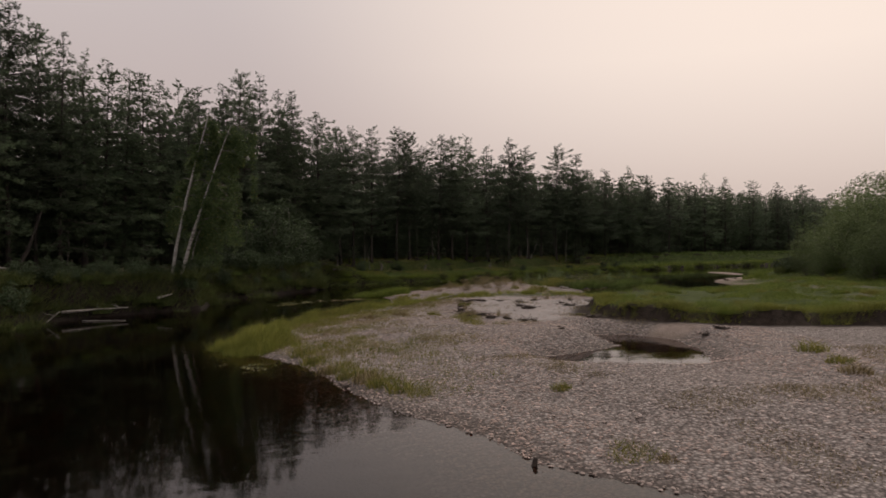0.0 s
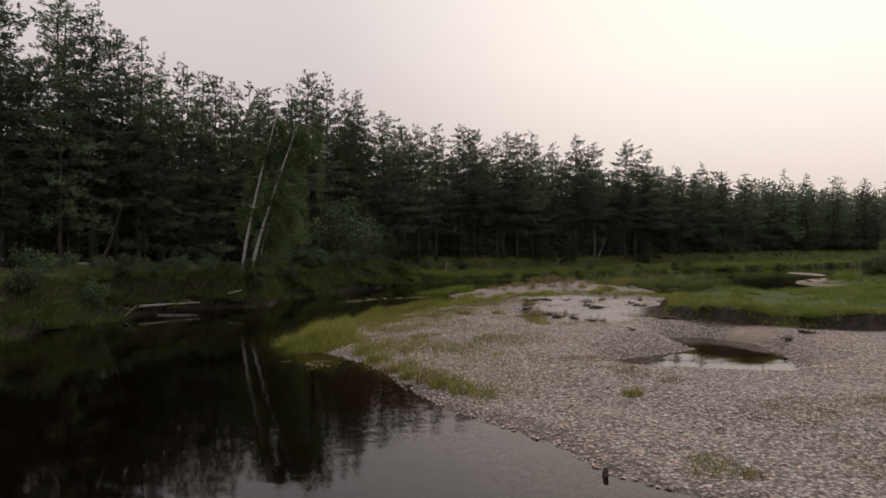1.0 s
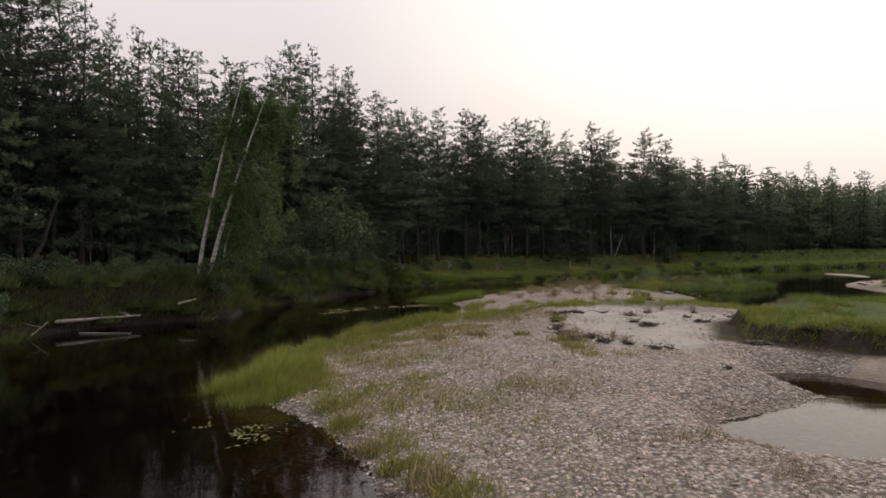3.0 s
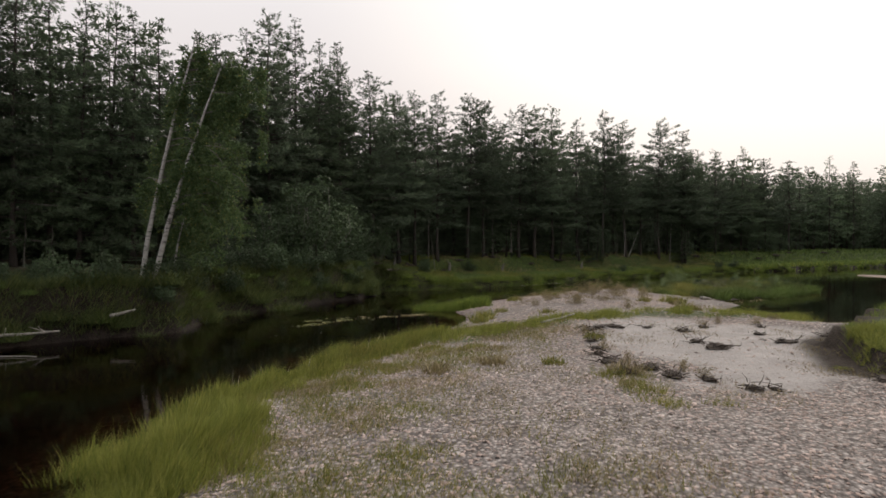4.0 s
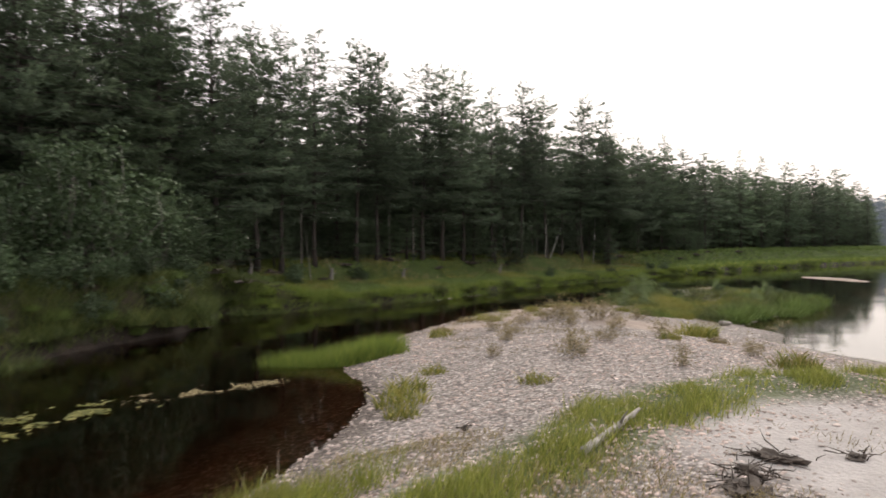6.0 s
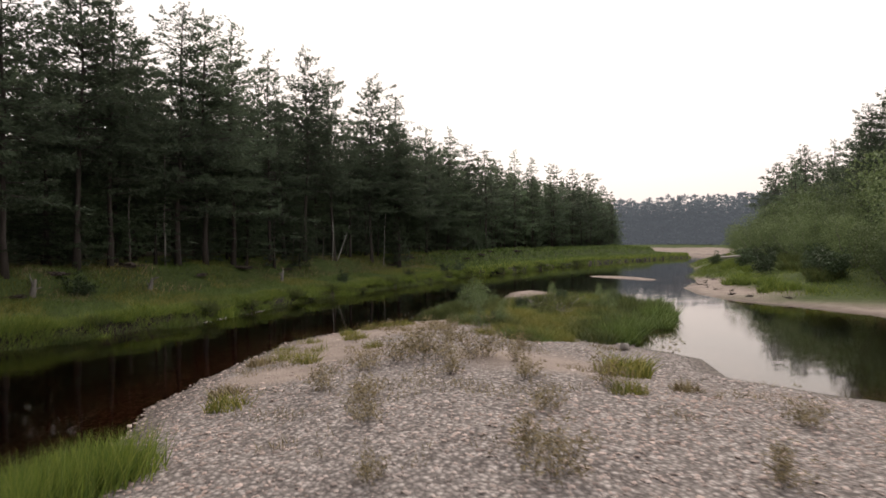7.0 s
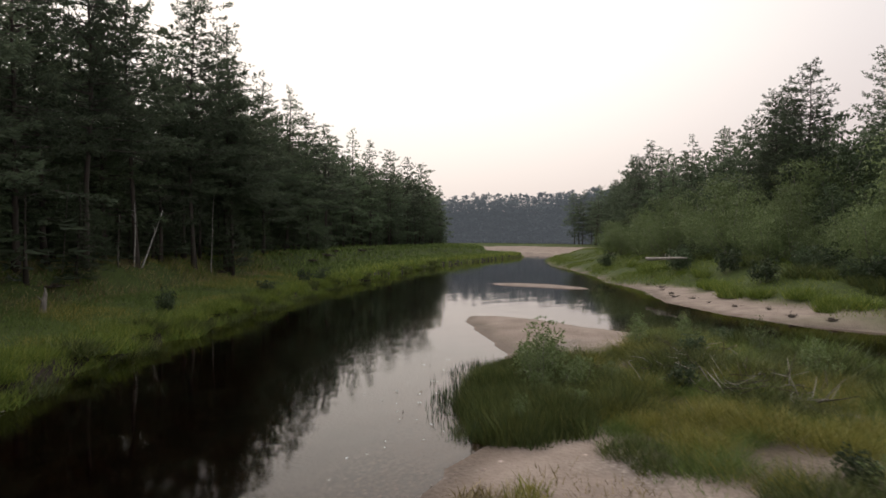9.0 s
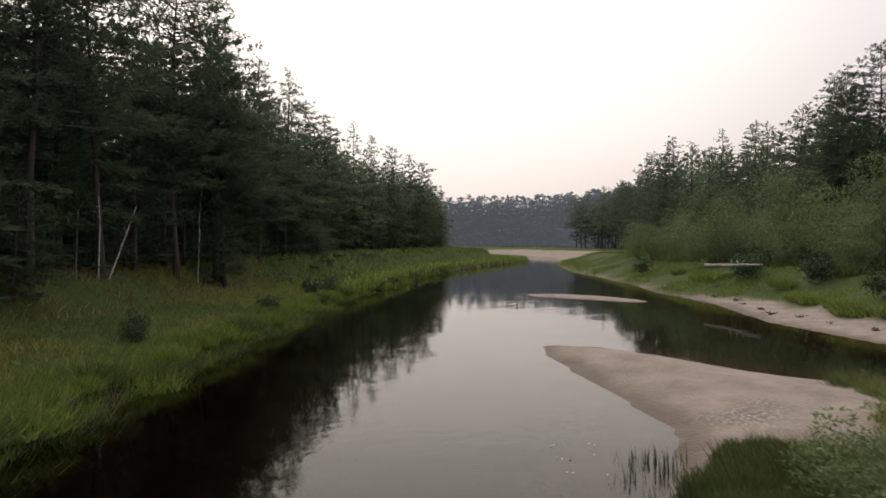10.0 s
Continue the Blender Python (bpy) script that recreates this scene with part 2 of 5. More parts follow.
# river water, stained brown by peat
M_WATER, n_, l_, b_ = mat("river_water", 0.045)
b_.inputs["Base Color"].default_value = (0.11, 0.042, 0.02, 1)
b_.inputs["Transmission Weight"].default_value = 1.0
b_.inputs["IOR"].default_value = 1.33
geo_ = n_.new("ShaderNodeNewGeometry")
mp_ = n_.new("ShaderNodeMapping")
mp_.inputs["Rotation"].default_value = (0, 0, radians(-35))
mp_.inputs["Scale"].default_value = (1.0, 1.7, 1.0)
l_.new(geo_.outputs["Position"], mp_.inputs[0])
fine_ = noise_node(n_, l_, 3.2, 2.0, 0.5, mp_.outputs[0])
slow_ = noise_node(n_, l_, 0.5, 2.0, 0.5, mp_.outputs[0])
where_ = noise_node(n_, l_, 0.11, 2.0, 0.5, geo_.outputs["Position"])
mask_ = n_.new("ShaderNodeMapRange")
mask_.inputs["From Min"].default_value, mask_.inputs["From Max"].default_value = 0.52, 0.68
mask_.inputs["To Min"].default_value, mask_.inputs["To Max"].default_value = 0.06, 0.6
l_.new(where_.outputs["Fac"], mask_.inputs["Value"])
mul_ = n_.new("ShaderNodeMath")
mul_.operation = "MULTIPLY"
l_.new(fine_.outputs["Fac"], mul_.inputs[0])
l_.new(mask_.outputs["Result"], mul_.inputs[1])
add_ = n_.new("ShaderNodeMath")
l_.new(mul_.outputs[0], add_.inputs[0])
l_.new(slow_.outputs["Fac"], add_.inputs[1])
bump(n_, l_, add_.outputs[0], b_, 0.14, 0.06)

# pebbles: greys, pinks and browns, stone by stone
M_PEBBLE, n_, l_, b_ = mat("river_pebbles", 0.75)
geo_ = n_.new("ShaderNodeNewGeometry")
r_ = ramp(n_, [(0.0, (0.17, 0.15, 0.138)), (0.25, (0.265, 0.235, 0.218)), (0.55, (0.345, 0.308, 0.288)), (0.85, (0.42, 0.378, 0.355)), (1.0, (0.56, 0.52, 0.5))])
l_.new(geo_.outputs["Random Per Island"], r_.inputs[0])
t_ = noise_node(n_, l_, 0.28, 4.0, 0.6, geo_.outputs["Position"])
r2_ = ramp(n_, [(0.4, (0.93, 0.85, 0.81)), (0.62, (1.0, 0.82, 0.74))])
l_.new(t_.outputs["Fac"], r2_.inputs[0])
c_ = blend(n_, l_, 1.0, r_.outputs[0], r2_.outputs[0], "MULTIPLY")
g_ = noise_node(n_, l_, 40.0, 3.0, 0.6, geo_.outputs["Position"])
c_ = blend(n_, l_, 0.3, c_, g_.outputs["Fac"], "OVERLAY")
l_.new(c_, b_.inputs["Base Color"])
bump(n_, l_, g_.outputs["Fac"], b_, 0.3, 0.006)

# the ground sheet: fine gravel, sand, dark mud, forest litter and green sward by its own masks
M_GROUND, n_, l_, b_ = mat("river_ground", 0.9)
geo_ = n_.new("ShaderNodeNewGeometry")


def mask_of(name):
    a = n_.new("ShaderNodeAttribute")
    a.attribute_name = name
    return a.outputs["Fac"]


vor_ = n_.new("ShaderNodeTexVoronoi")
vor_.inputs["Scale"].default_value = 16.0
l_.new(geo_.outputs["Position"], vor_.inputs["Vector"])
sepc_ = n_.new("ShaderNodeSeparateColor")
l_.new(vor_.outputs["Color"], sepc_.inputs[0])
grav_ = ramp(n_, [(0.0, (0.17, 0.145, 0.135)), (0.5, (0.3, 0.26, 0.24)), (1.0, (0.47, 0.42, 0.39))])
l_.new(sepc_.outputs[0], grav_.inputs[0])
gap_ = n_.new("ShaderNodeMapRange")
gap_.inputs["From Min"].default_value, gap_.inputs["From Max"].default_value = 0.25, 0.6
gap_.inputs["To Min"].default_value, gap_.inputs["To Max"].default_value = 1.0, 0.45
l_.new(vor_.outputs["Distance"], gap_.inputs["Value"])
grav_c = blend(n_, l_, 1.0, grav_.outputs[0], gap_.outputs["Result"], "MULTIPLY")
sn_ = noise_node(n_, l_, 1.3, 6.0, 0.65, geo_.outputs["Position"])
sand_ = ramp(n_, [(0.3, (0.2, 0.158, 0.134)), (0.7, (0.32, 0.262, 0.226))])
l_.new(sn_.outputs["Fac"], sand_.inputs[0])
sg_ = noise_node(n_, l_, 90.0, 2.0, 0.6, geo_.outputs["Position"])
sand_c = blend(n_, l_, 0.35, sand_.outputs[0], sg_.outputs["Fac"], "OVERLAY")
mn_ = noise_node(n_, l_, 3.0, 6.0, 0.7, geo_.outputs["Position"])
mud_ = ramp(n_, [(0.3, (0.012, 0.009, 0.007)), (0.75, (0.05, 0.038, 0.03))])
l_.new(mn_.outputs["Fac"], mud_.inputs[0])
litter_ = ramp(n_, [(0.3, (0.03, 0.025, 0.016)), (0.55, (0.065, 0.05, 0.032)), (0.8, (0.05, 0.065, 0.024))])
l_.new(mn_.outputs["Fac"], litter_.inputs[0])
green_ = ramp(n_, [(0.25, (0.03, 0.042, 0.014)), (0.6, (0.06, 0.08, 0.024)), (0.85, (0.1, 0.1, 0.036))])
l_.new(mn_.outputs["Fac"], green_.inputs[0])
col_ = blend(n_, l_, mask_of("sand"), grav_c, sand_c)
silt_ = ramp(n_, [(0.3, (0.25, 0.228, 0.216)), (0.7, (0.36, 0.33, 0.315))])
l_.new(sn_.outputs["Fac"], silt_.inputs[0])
silt_c = blend(n_, l_, 0.4, silt_.outputs[0], sg_.outputs["Fac"], "OVERLAY")
col_ = blend(n_, l_, mask_of("silt"), col_, silt_c)
col_ = blend(n_, l_, mask_of("litter"), col_, litter_.outputs[0])
col_ = blend(n_, l_, mask_of("green"), col_, green_.outputs[0])
col_ = blend(n_, l_, mask_of("mud"), col_, mud_.outputs[0])
wet_ = mask_of("wet")
col_ = blend(n_, l_, wet_, col_, blend(n_, l_, 1.0, col_, (0.5, 0.47, 0.45), "MULTIPLY"))
wr_ = n_.new("ShaderNodeMapRange")
wr_.inputs["To Min"].default_value, wr_.inputs["To Max"].default_value = 0.95, 0.7
b_.inputs["Specular IOR Level"].default_value = 0.12
l_.new(wet_, wr_.inputs["Value"])
l_.new(wr_.outputs["Result"], b_.inputs["Roughness"])
l_.new(col_, b_.inputs["Base Color"])
hb_ = n_.new("ShaderNodeMath")
hb_.operation = "SUBTRACT"
l_.new(mn_.outputs["Fac"], hb_.inputs[0])
l_.new(vor_.outputs["Distance"], hb_.inputs[1])
bump(n_, l_, hb_.outputs[0], b_, 0.7, 0.03)

M_FOAM, n_, l_, b_ = mat("foam_and_dead_leaves", 0.6)
geo_ = n_.new("ShaderNodeNewGeometry")
r_ = ramp(n_, [(0.0, (0.2, 0.16, 0.11)), (0.5, (0.42, 0.38, 0.32)), (1.0, (0.62, 0.6, 0.56))])
l_.new(geo_.outputs["Random Per Island"], r_.inputs[0])
l_.new(r_.outputs[0], b_.inputs["Base Color"])

# ---------------------------------------------------------------- the plan: shores, pool, terrace
LEFT_SHORE = [(-30, -60), (-16, -8), (-10, 8), (-7.2, 14.5), (-7.4, 18), (-9.4, 22), (-9.7, 24.8), (-9.1, 27), (-8.3, 30.5), (-6.1, 33.0), (-4.7, 34.0), (-3.0, 35.0), (-2.9, 37.4),
              (-2.9, 39.5), (-0.7, 42.4), (0.5, 44.6), (2.4, 47), (3.3, 49), (3.5, 52.3), (4.6, 51.9), (8.5, 53.6), (12.5, 55.8), (15.8, 58.5),
              (18.3, 60.4), (20.6, 62), (24, 64.1), (30.5, 68), (36.5, 71.8), (45, 75.8), (57, 81.5), (67, 85.5), (80, 89.5), (104, 95.5),
              (113, 102), (117, 115), (112, 140), (104, 165)]
RIGHT_SHORE = [(130, 168), (137, 140), (138, 118), (126, 102), (108, 92.5), (91, 85.5), (74, 76.8), (66, 71), (57, 65.3), (51.5, 62.4),
               (48.5, 60), (45.8, 58.2), (43, 56.8), (39.9, 55.4), (36.4, 52.3), (34.6, 49.8), (33.8, 46.3), (32.6, 43), (29.2, 39.5), (26, 36.7),
               (21, 34.5), (18.7, 35.3), (18.5, 38), (18.4, 40.4), (19.9, 41.8), (20.2, 43.8), (22, 45), (24.5, 46.2), (27, 47.4), (29, 49.5)]
BAR_SHORE = [(30, 52), (30.2, 54.2), (31, 56), (31.6, 58.2), (31.1, 59.5), (29.6, 58.7), (28, 57.3), (26.1, 55.6), (25, 54.6), (23.4, 54.2),
             (22, 53.8), (20.6, 52.9), (19.4, 51.7), (17.8, 51.5), (16.5, 51.1), (14.7, 50.6), (13.4, 49.9), (11.6, 48), (10.1, 46.4), (8.7, 44.7),
             (7.9, 42.9), (6.4, 40.2), (6.6, 38.2), (6.3, 36.9), (5.7, 35.4), (4.3, 33.2), (3.2, 31.6), (2.3, 30.2), (1.7, 29.4), (1.35, 28.4),
             (0.7, 27), (0.1, 25.8), (-0.3, 24.3), (-0.2, 22.4), (0.7, 20.3), (1.6, 18.9), (2.2, 17.4), (2.4, 16.2), (2.9, 14.8), (3.4, 13.6),
             (4, 12.7), (4.6, 11.6), (4.9, 10.4), (5.4, 9.8), (6.6, 8.6), (9, 6.4), (15, 2), (28, -6), (50, -20)]
FAR_SHORE = RIGHT_SHORE + BAR_SHORE
RIVER = LEFT_SHORE + FAR_SHORE + [(50, -60)]
POOL = [(8.1, 18.6), (7.9, 17.5), (8.3, 16.8), (9.3, 16.2), (10.6, 16.1), (12, 16.7), (13, 18.8), (13.4, 21), (12.6, 22.3), (11.5, 22.5), (11, 21.6), (11.3, 20.2), (9.8, 19.3)]
THIN_SPIT = [(46, 68), (47.0, 66), (47.0, 63.5), (45.7, 60.8), (44.9, 61.2), (45.2, 63.6), (45.2, 66)]
TERRACE = [(12.4, 24.9), (13.7, 23.5), (15.2, 21.9), (18.0, 20.8), (26, 19), (45, 15), (60, 20), (60, 40), (34, 41), (28, 37.5), (24, 34.7), (20, 33.2), (17, 30.6), (14, 28)]
GREEN_LINE = [(4.1, 32.2), (5.4, 31.2), (7.6, 32.4), (9.4, 33.5), (10.9, 34.2), (13, 34.4), (15.3, 34.3), (17.6, 34.8)]


SPIT_SAND = [(23.9, 54.6), (24.1, 52.7), (24.4, 52.0), (26.8, 51.6), (30.2, 53.5), (33, 60), (28, 60)]


def plan_distances(x, y):
    """River side distances (positive on land), pool and terrace distances."""
    wet = inside(x, y, RIVER)
    dl, dr = away(x, y, LEFT_SHORE), away(x, y, FAR_SHORE)
    d = np.minimum(dl, dr)
    spit = signed(x, y, THIN_SPIT)
    river = np.where(wet, -d, d)
    river = np.where(wet, np.maximum(river, spit), river)
    pool = signed(x, y, POOL)
    return river, dl, dr, pool, signed(x, y, TERRACE), spit


def raster(x0, y0, x1, y1, gap):
    """The distances on an even grid, to look up quickly."""
    ax, ay = np.arange(x0, x1 + gap, gap), np.arange(y0, y1 + gap, gap)
    mx, my = np.meshgrid(ax, ay)
    return x0, y0, gap, len(ax), len(ay), [v.reshape(mx.shape) for v in plan_distances(mx, my)]


NEAR_PLAN, WIDE_PLAN = raster(-16, 5, 42, 66, 0.12), raster(-60, -60, 170, 190, 0.6)


def fields(x, y):
    """plan_distances by look-up; far outside the plan, worked out."""
    x, y = np.asarray(x, float), np.asarray(y, float)
    out = [np.zeros(x.shape) for k in range(6)]
    done = np.zeros(x.shape, bool)
    for x0, y0, gap, nx_, ny_, maps in (NEAR_PLAN, WIDE_PLAN):
        u, v = (x - x0) / gap, (y - y0) / gap
        ok = ~done & (u >= 0) & (v >= 0) & (u < nx_ - 1) & (v < ny_ - 1)
        u, v = u[ok], v[ok]
        iu, iv = u.astype(int), v.astype(int)
        fu, fv = u - iu, v - iv
        for o, m in zip(out, maps):
            o[ok] = (m[iv, iu] * (1 - fu) + m[iv, iu + 1] * fu) * (1 - fv) + (m[iv + 1, iu] * (1 - fu) + m[iv + 1, iu + 1] * fu) * fv
        done |= ok
    if not done.all():
        for o, w in zip(out, plan_distances(x[~done], y[~done])):
            o[~done] = w
    return out


def height(x, y):
    x, y = np.asarray(x, float), np.asarray(y, float)
    river, dl, dr, pool, ter, spit = fields(x, y)
    left = dl < dr
    rough = fbm(x, y, 1.6, 3) - 0.5
    broad = fbm(x, y, 9.0, 5) - 0.5
    fine = fbm(x, y, 0.5, 9) - 0.5
    d = np.maximum(river, 0)
    # steep earth bank upstream, low meadow with a cut bank behind it downstream
    ledge = 0.45 + 0.7 * fbm(x, y, 3.0, 27)
    steep = 0.5 * step(0, 0.22, d) + 1.1 * step(0.25, ledge, d) + 0.3 * step(2, 14, d) + 0.55 * rough * step(0, 1, d)
    lip = 5.0 + 2.0 * (fbm(x, y, 8.0, 21) - 0.5)
    meadow = 0.36 * step(0, 0.28, d) + 0.45 * step(0.5, 8, d) + 0.85 * step(lip, lip + 1.3, d) + 0.45 * step(lip + 1, lip + 12, d) + 0.16 * rough
    hl = steep + (meadow - steep) * step(2, 9, x)
    # gravel bar
    hb = 0.10 * step(0, 0.6, d) + 0.34 * step(0.3, 5, d) + 0.13 * rough + 0.2 * broad + 0.05 * fine
    hb += 0.12 * np.exp(-(away(x, y, GREEN_LINE) / 0.8) ** 2)
    hb = np.where(d < 1.2, hb * step(0, 1.2, d) + 0.12 * d * (1 - step(0, 1.2, d)), hb)
    hb = np.maximum(hb, 0.11 * np.minimum(d, 1.5))
    # cut terrace and the far right bank
    t_up = step(-0.05, 0.12, ter + 0.9 * rough)
    hb += t_up * (0.42 + 0.22 * rough)
    right = step(36, 42, x) * step(2.0, 6.0, d)
    hb += right * (0.7 + 0.5 * step(6, 16, d) + 0.25 * rough) + 0.3 * step(46, 50, x) * step(110, 95, x) * step(0.2, 2.0, d)
    h = np.where(left, hl, hb)
    # pool hollow
    h = np.where(pool > -1.2, h * step(0, 1.2, -pool) + 0.06 * np.maximum(-pool, 0) * (1 - step(0, 1.2, -pool)), h)
    h = np.where(pool > 0, -0.04 - 0.16 * np.minimum(pool, 1.5), h)
    # river bed
    bed = -0.03 - 0.22 * np.minimum(-river, 1.0) - 0.18 * np.minimum(np.maximum(-river - 1, 0), 5.0)
    bed = np.where(left, bed - 0.5 * step(0, 0.6, -river), bed)
    h = np.where(river < 0, bed + 0.05 * rough * step(0, 0.6, -river), h)
    h = np.where(spit > 0, 0.03 + 0.06 * step(0, 0.6, spit), h)
    return h


def zat(x, y):
    return float(height(np.array([x]), np.array([y]))[0])


def axis(lo, hi, knots):
    """Grid lines: fine in the middle, wider outwards."""
    out = [np.arange(knots[0][0], knots[0][1], 0.25)]
    for (a, b, s), (pa, pb) in zip(knots[1:], [k[:2] for k in knots[:-1]]):
        out.insert(0, np.arange(a, pa - 1e-6, s))
        out.append(np.arange(pb, b, s))
    a, b = knots[-1][:2]
    out.insert(0, lo + (a - lo) * (1 - np.geomspace(1, 0.004, 16)))
    out.append(hi - (hi - b) * (np.geomspace(1, 0.001, 16)))
    return np.unique(np.round(np.concatenate(out), 4))


gx = axis(-2400, 2600, [(-10, 34), (-30, 64, 0.6), (-48, 150, 1.3)])
gy = axis(-2400, 2600, [(7, 61), (-6, 92, 0.6), (-40, 180, 1.3)])
GX, GY = np.meshgrid(gx, gy)
px, py = GX.ravel(), GY.ravel()
pz = height(px, py)
nx, ny = len(gx), len(gy)
ii = (np.arange(ny - 1)[:, None] * nx + np.arange(nx - 1)[None]).ravel()
ground_me = net("ground", np.stack([px, py, pz], 1), np.stack([ii, ii + 1, ii + nx + 1, ii + nx], 1), True)
river_, dl_, dr_, pool_, ter_, spit_ = fields(px, py)
left_ = dl_ < dr_
patch_ = fbm(px, py, 2.2, 31)
wide_ = fbm(px, py, 6.0, 37)
SILT_SPOTS = [(11.5, 31.0, 2.8), (13.6, 30.2, 2.8), (11.0, 27.6, 3.0), (10.4, 25.0, 1.9), (9.7, 29.5, 1.7)]
SAND_SPOTS = [(11.2, 45.4, 1.2), (14.3, 48.6, 1.5), (16.3, 48.8, 2.6), (19, 48.2, 1.6), (13, 46.6, 1.6), (15.0, 42.5, 2.0), (13.6, 21.6, 1.2), (30, 57, 4.0), (27, 55.5, 2.5), (26, 52, 2.2), (17.6, 50.2, 1.6), (19.2, 51.0, 1.9), (21.4, 52.6, 2.2), (23.6, 53.5, 2.6), (25.2, 52.4, 1.8), (28.2, 53.2, 2.4)]
sand_m = np.zeros_like(px)
for sx, sy, sr in SAND_SPOTS:
    sand_m = np.maximum(sand_m, step(sr, sr * 0.55, np.hypot(px - sx, py - sy) + 1.5 * (patch_ - 0.5)))
sand_m = np.maximum(sand_m, step(27, 30, px) * step(32, 38, py) * ~left_)
sand_m = np.maximum(sand_m, (spit_ > -1.5) * 1.0)
silt_m = np.zeros_like(px)
for sx, sy, sr in SILT_SPOTS:
    silt_m = np.maximum(silt_m, step(sr, sr * 0.6, np.hypot(px - sx, py - sy) + 2.4 * (patch_ - 0.5)))
land_ = river_ > 0
green_m = np.where(left_ & land_, step(0.1, 0.6, river_) * step(0.25, 0.45, patch_ + 0.2), 0)
green_m = np.maximum(green_m, ~left_ * step(0.1, 0.5, ter_) * step(0.3, 0.5, patch_ + 0.15))
beach_ = -0.6 + 2.5 * step(34, 37.5, px) * step(50, 44, px) + 8.0 * step(108, 120, px)
green_m = np.maximum(green_m, ~left_ * step(33, 36, px) * step(0, 1.5, river_ - beach_ + 2 * (patch_ - 0.5)))
green_m = np.maximum(green_m, step(1.1, 0.4, away(px, py, GREEN_LINE)) * 0.8)
litter_m = np.where(left_ & land_, 1.0, 0.0)
green_m = np.where(left_ & land_, green_m * step(13, 8, river_) * np.where(px < 5, 0.12, 1.0), green_m)
litter_m = np.maximum(litter_m, ~left_ * land_ * step(95, 115, px + 0.3 * py) * step(8, 14, river_) * step(60, 70, px))
isl_u, isl_v = (px - 22.8) * 0.75 + (py - 48.9) * 0.66, (py - 48.9) * 0.75 - (px - 22.8) * 0.66
litter_m = np.maximum(litter_m, ~left_ * land_ * 0.75 * step(1.0, 0.8, np.hypot(isl_u / 7.8, isl_v / 3.3)) * step(0.35, 0.55, patch_) * step(0.3, -0.5, signed(px, py, SPIT_SAND)))
mud_m = np.where(river_ < 0, np.maximum(step(0.15, 2.2, -river_), left_ * 1.0), 0)
mud_m = np.maximum(mud_m, ((pool_ > 0) * 0.3 * step(0.1, 0.9, pool_)))
mud_m = np.maximum(mud_m, ~left_ * land_ * step(0.95, 0.4, np.abs(ter_ + 0.1)) * step(34, 24, px))
mud_m = np.maximum(mud_m, left_ * land_ * step(1.3, 0.5, river_))
mud_m = np.maximum(mud_m, left_ * land_ * step(8, 3, px) * step(5, 2.5, river_) * step(0.35, 0.5, wide_))
mud_m = np.maximum(mud_m, left_ * land_ * step(3.2, 1.5, np.hypot(px - 3.2, py - 53.5)))
on_spit = spit_ > -0.3
litter_m, green_m, mud_m = (np.where(on_spit, 0, v) for v in (litter_m, green_m, mud_m))
for nm, v in (("wet", np.where(land_ & ~on_spit & (pool_ < 0), np.maximum(step(0.75, 0.15, river_ + 0.5 * (patch_ - 0.5)), step(0.7, 0.1, -pool_)), 0)), ("sand", sand_m), ("silt", silt_m), ("green", green_m), ("litter", litter_m), ("mud", mud_m)):
    ground_me.attributes.new(nm, "FLOAT", "POINT").data.foreach_set("value", np.asarray(v, np.float32))
ground = part("ground", ground_me, M_GROUND)
tagged(ground, "gravel bar, sandy shores, grassy banks and forest floor", "ground", kind="structure")

wx, wy = np.linspace(-45, 150, 40), np.linspace(-60, 175, 48)
WX, WY = np.meshgrid(wx, wy)
ii = (np.arange(47)[:, None] * 40 + np.arange(39)[None]).ravel()
water = part("water", net("water", np.stack([WX.ravel(), WY.ravel(), 0 * WX.ravel()], 1), np.stack([ii, ii + 1, ii + 41, ii + 40], 1), True), M_WATER)
tagged(water, "still dark brown river water mirroring forest and sky", "water", kind="structure")


# ---------------------------------------------------------------- plants
def tufts(base, way, length, width, count, spread, rng, face=None):
    """Bursts of narrow leaves or needles: count triangles at every base, about its way."""
    n = len(base)
    d = unit(np.repeat(way, count, 0) + spread * rng.normal(size=(n * count, 3)))
    b = np.repeat(base, count, 0)
    side = unit(np.cross(d, rng.normal(size=d.shape) if face is None else np.repeat(face, count, 0) + 0.35 * rng.normal(size=d.shape)))
    ln = np.repeat(length, count)[:, None] * rng.uniform(0.6, 1.2, (n * count, 1))
    w = (np.repeat(width, count)[:, None] if np.ndim(width) else width) * rng.uniform(0.7, 1.3, (n * count, 1))
    v = np.stack([b - side * w * 0.5 + d * ln * 0.25, b + d * ln, b + side * w * 0.5 + d * ln * 0.25 + 0], 1)
    v[:, 0] -= d * ln * 0.15
    return v.reshape(-1, 3), np.arange(n * count * 3).reshape(-1, 3)


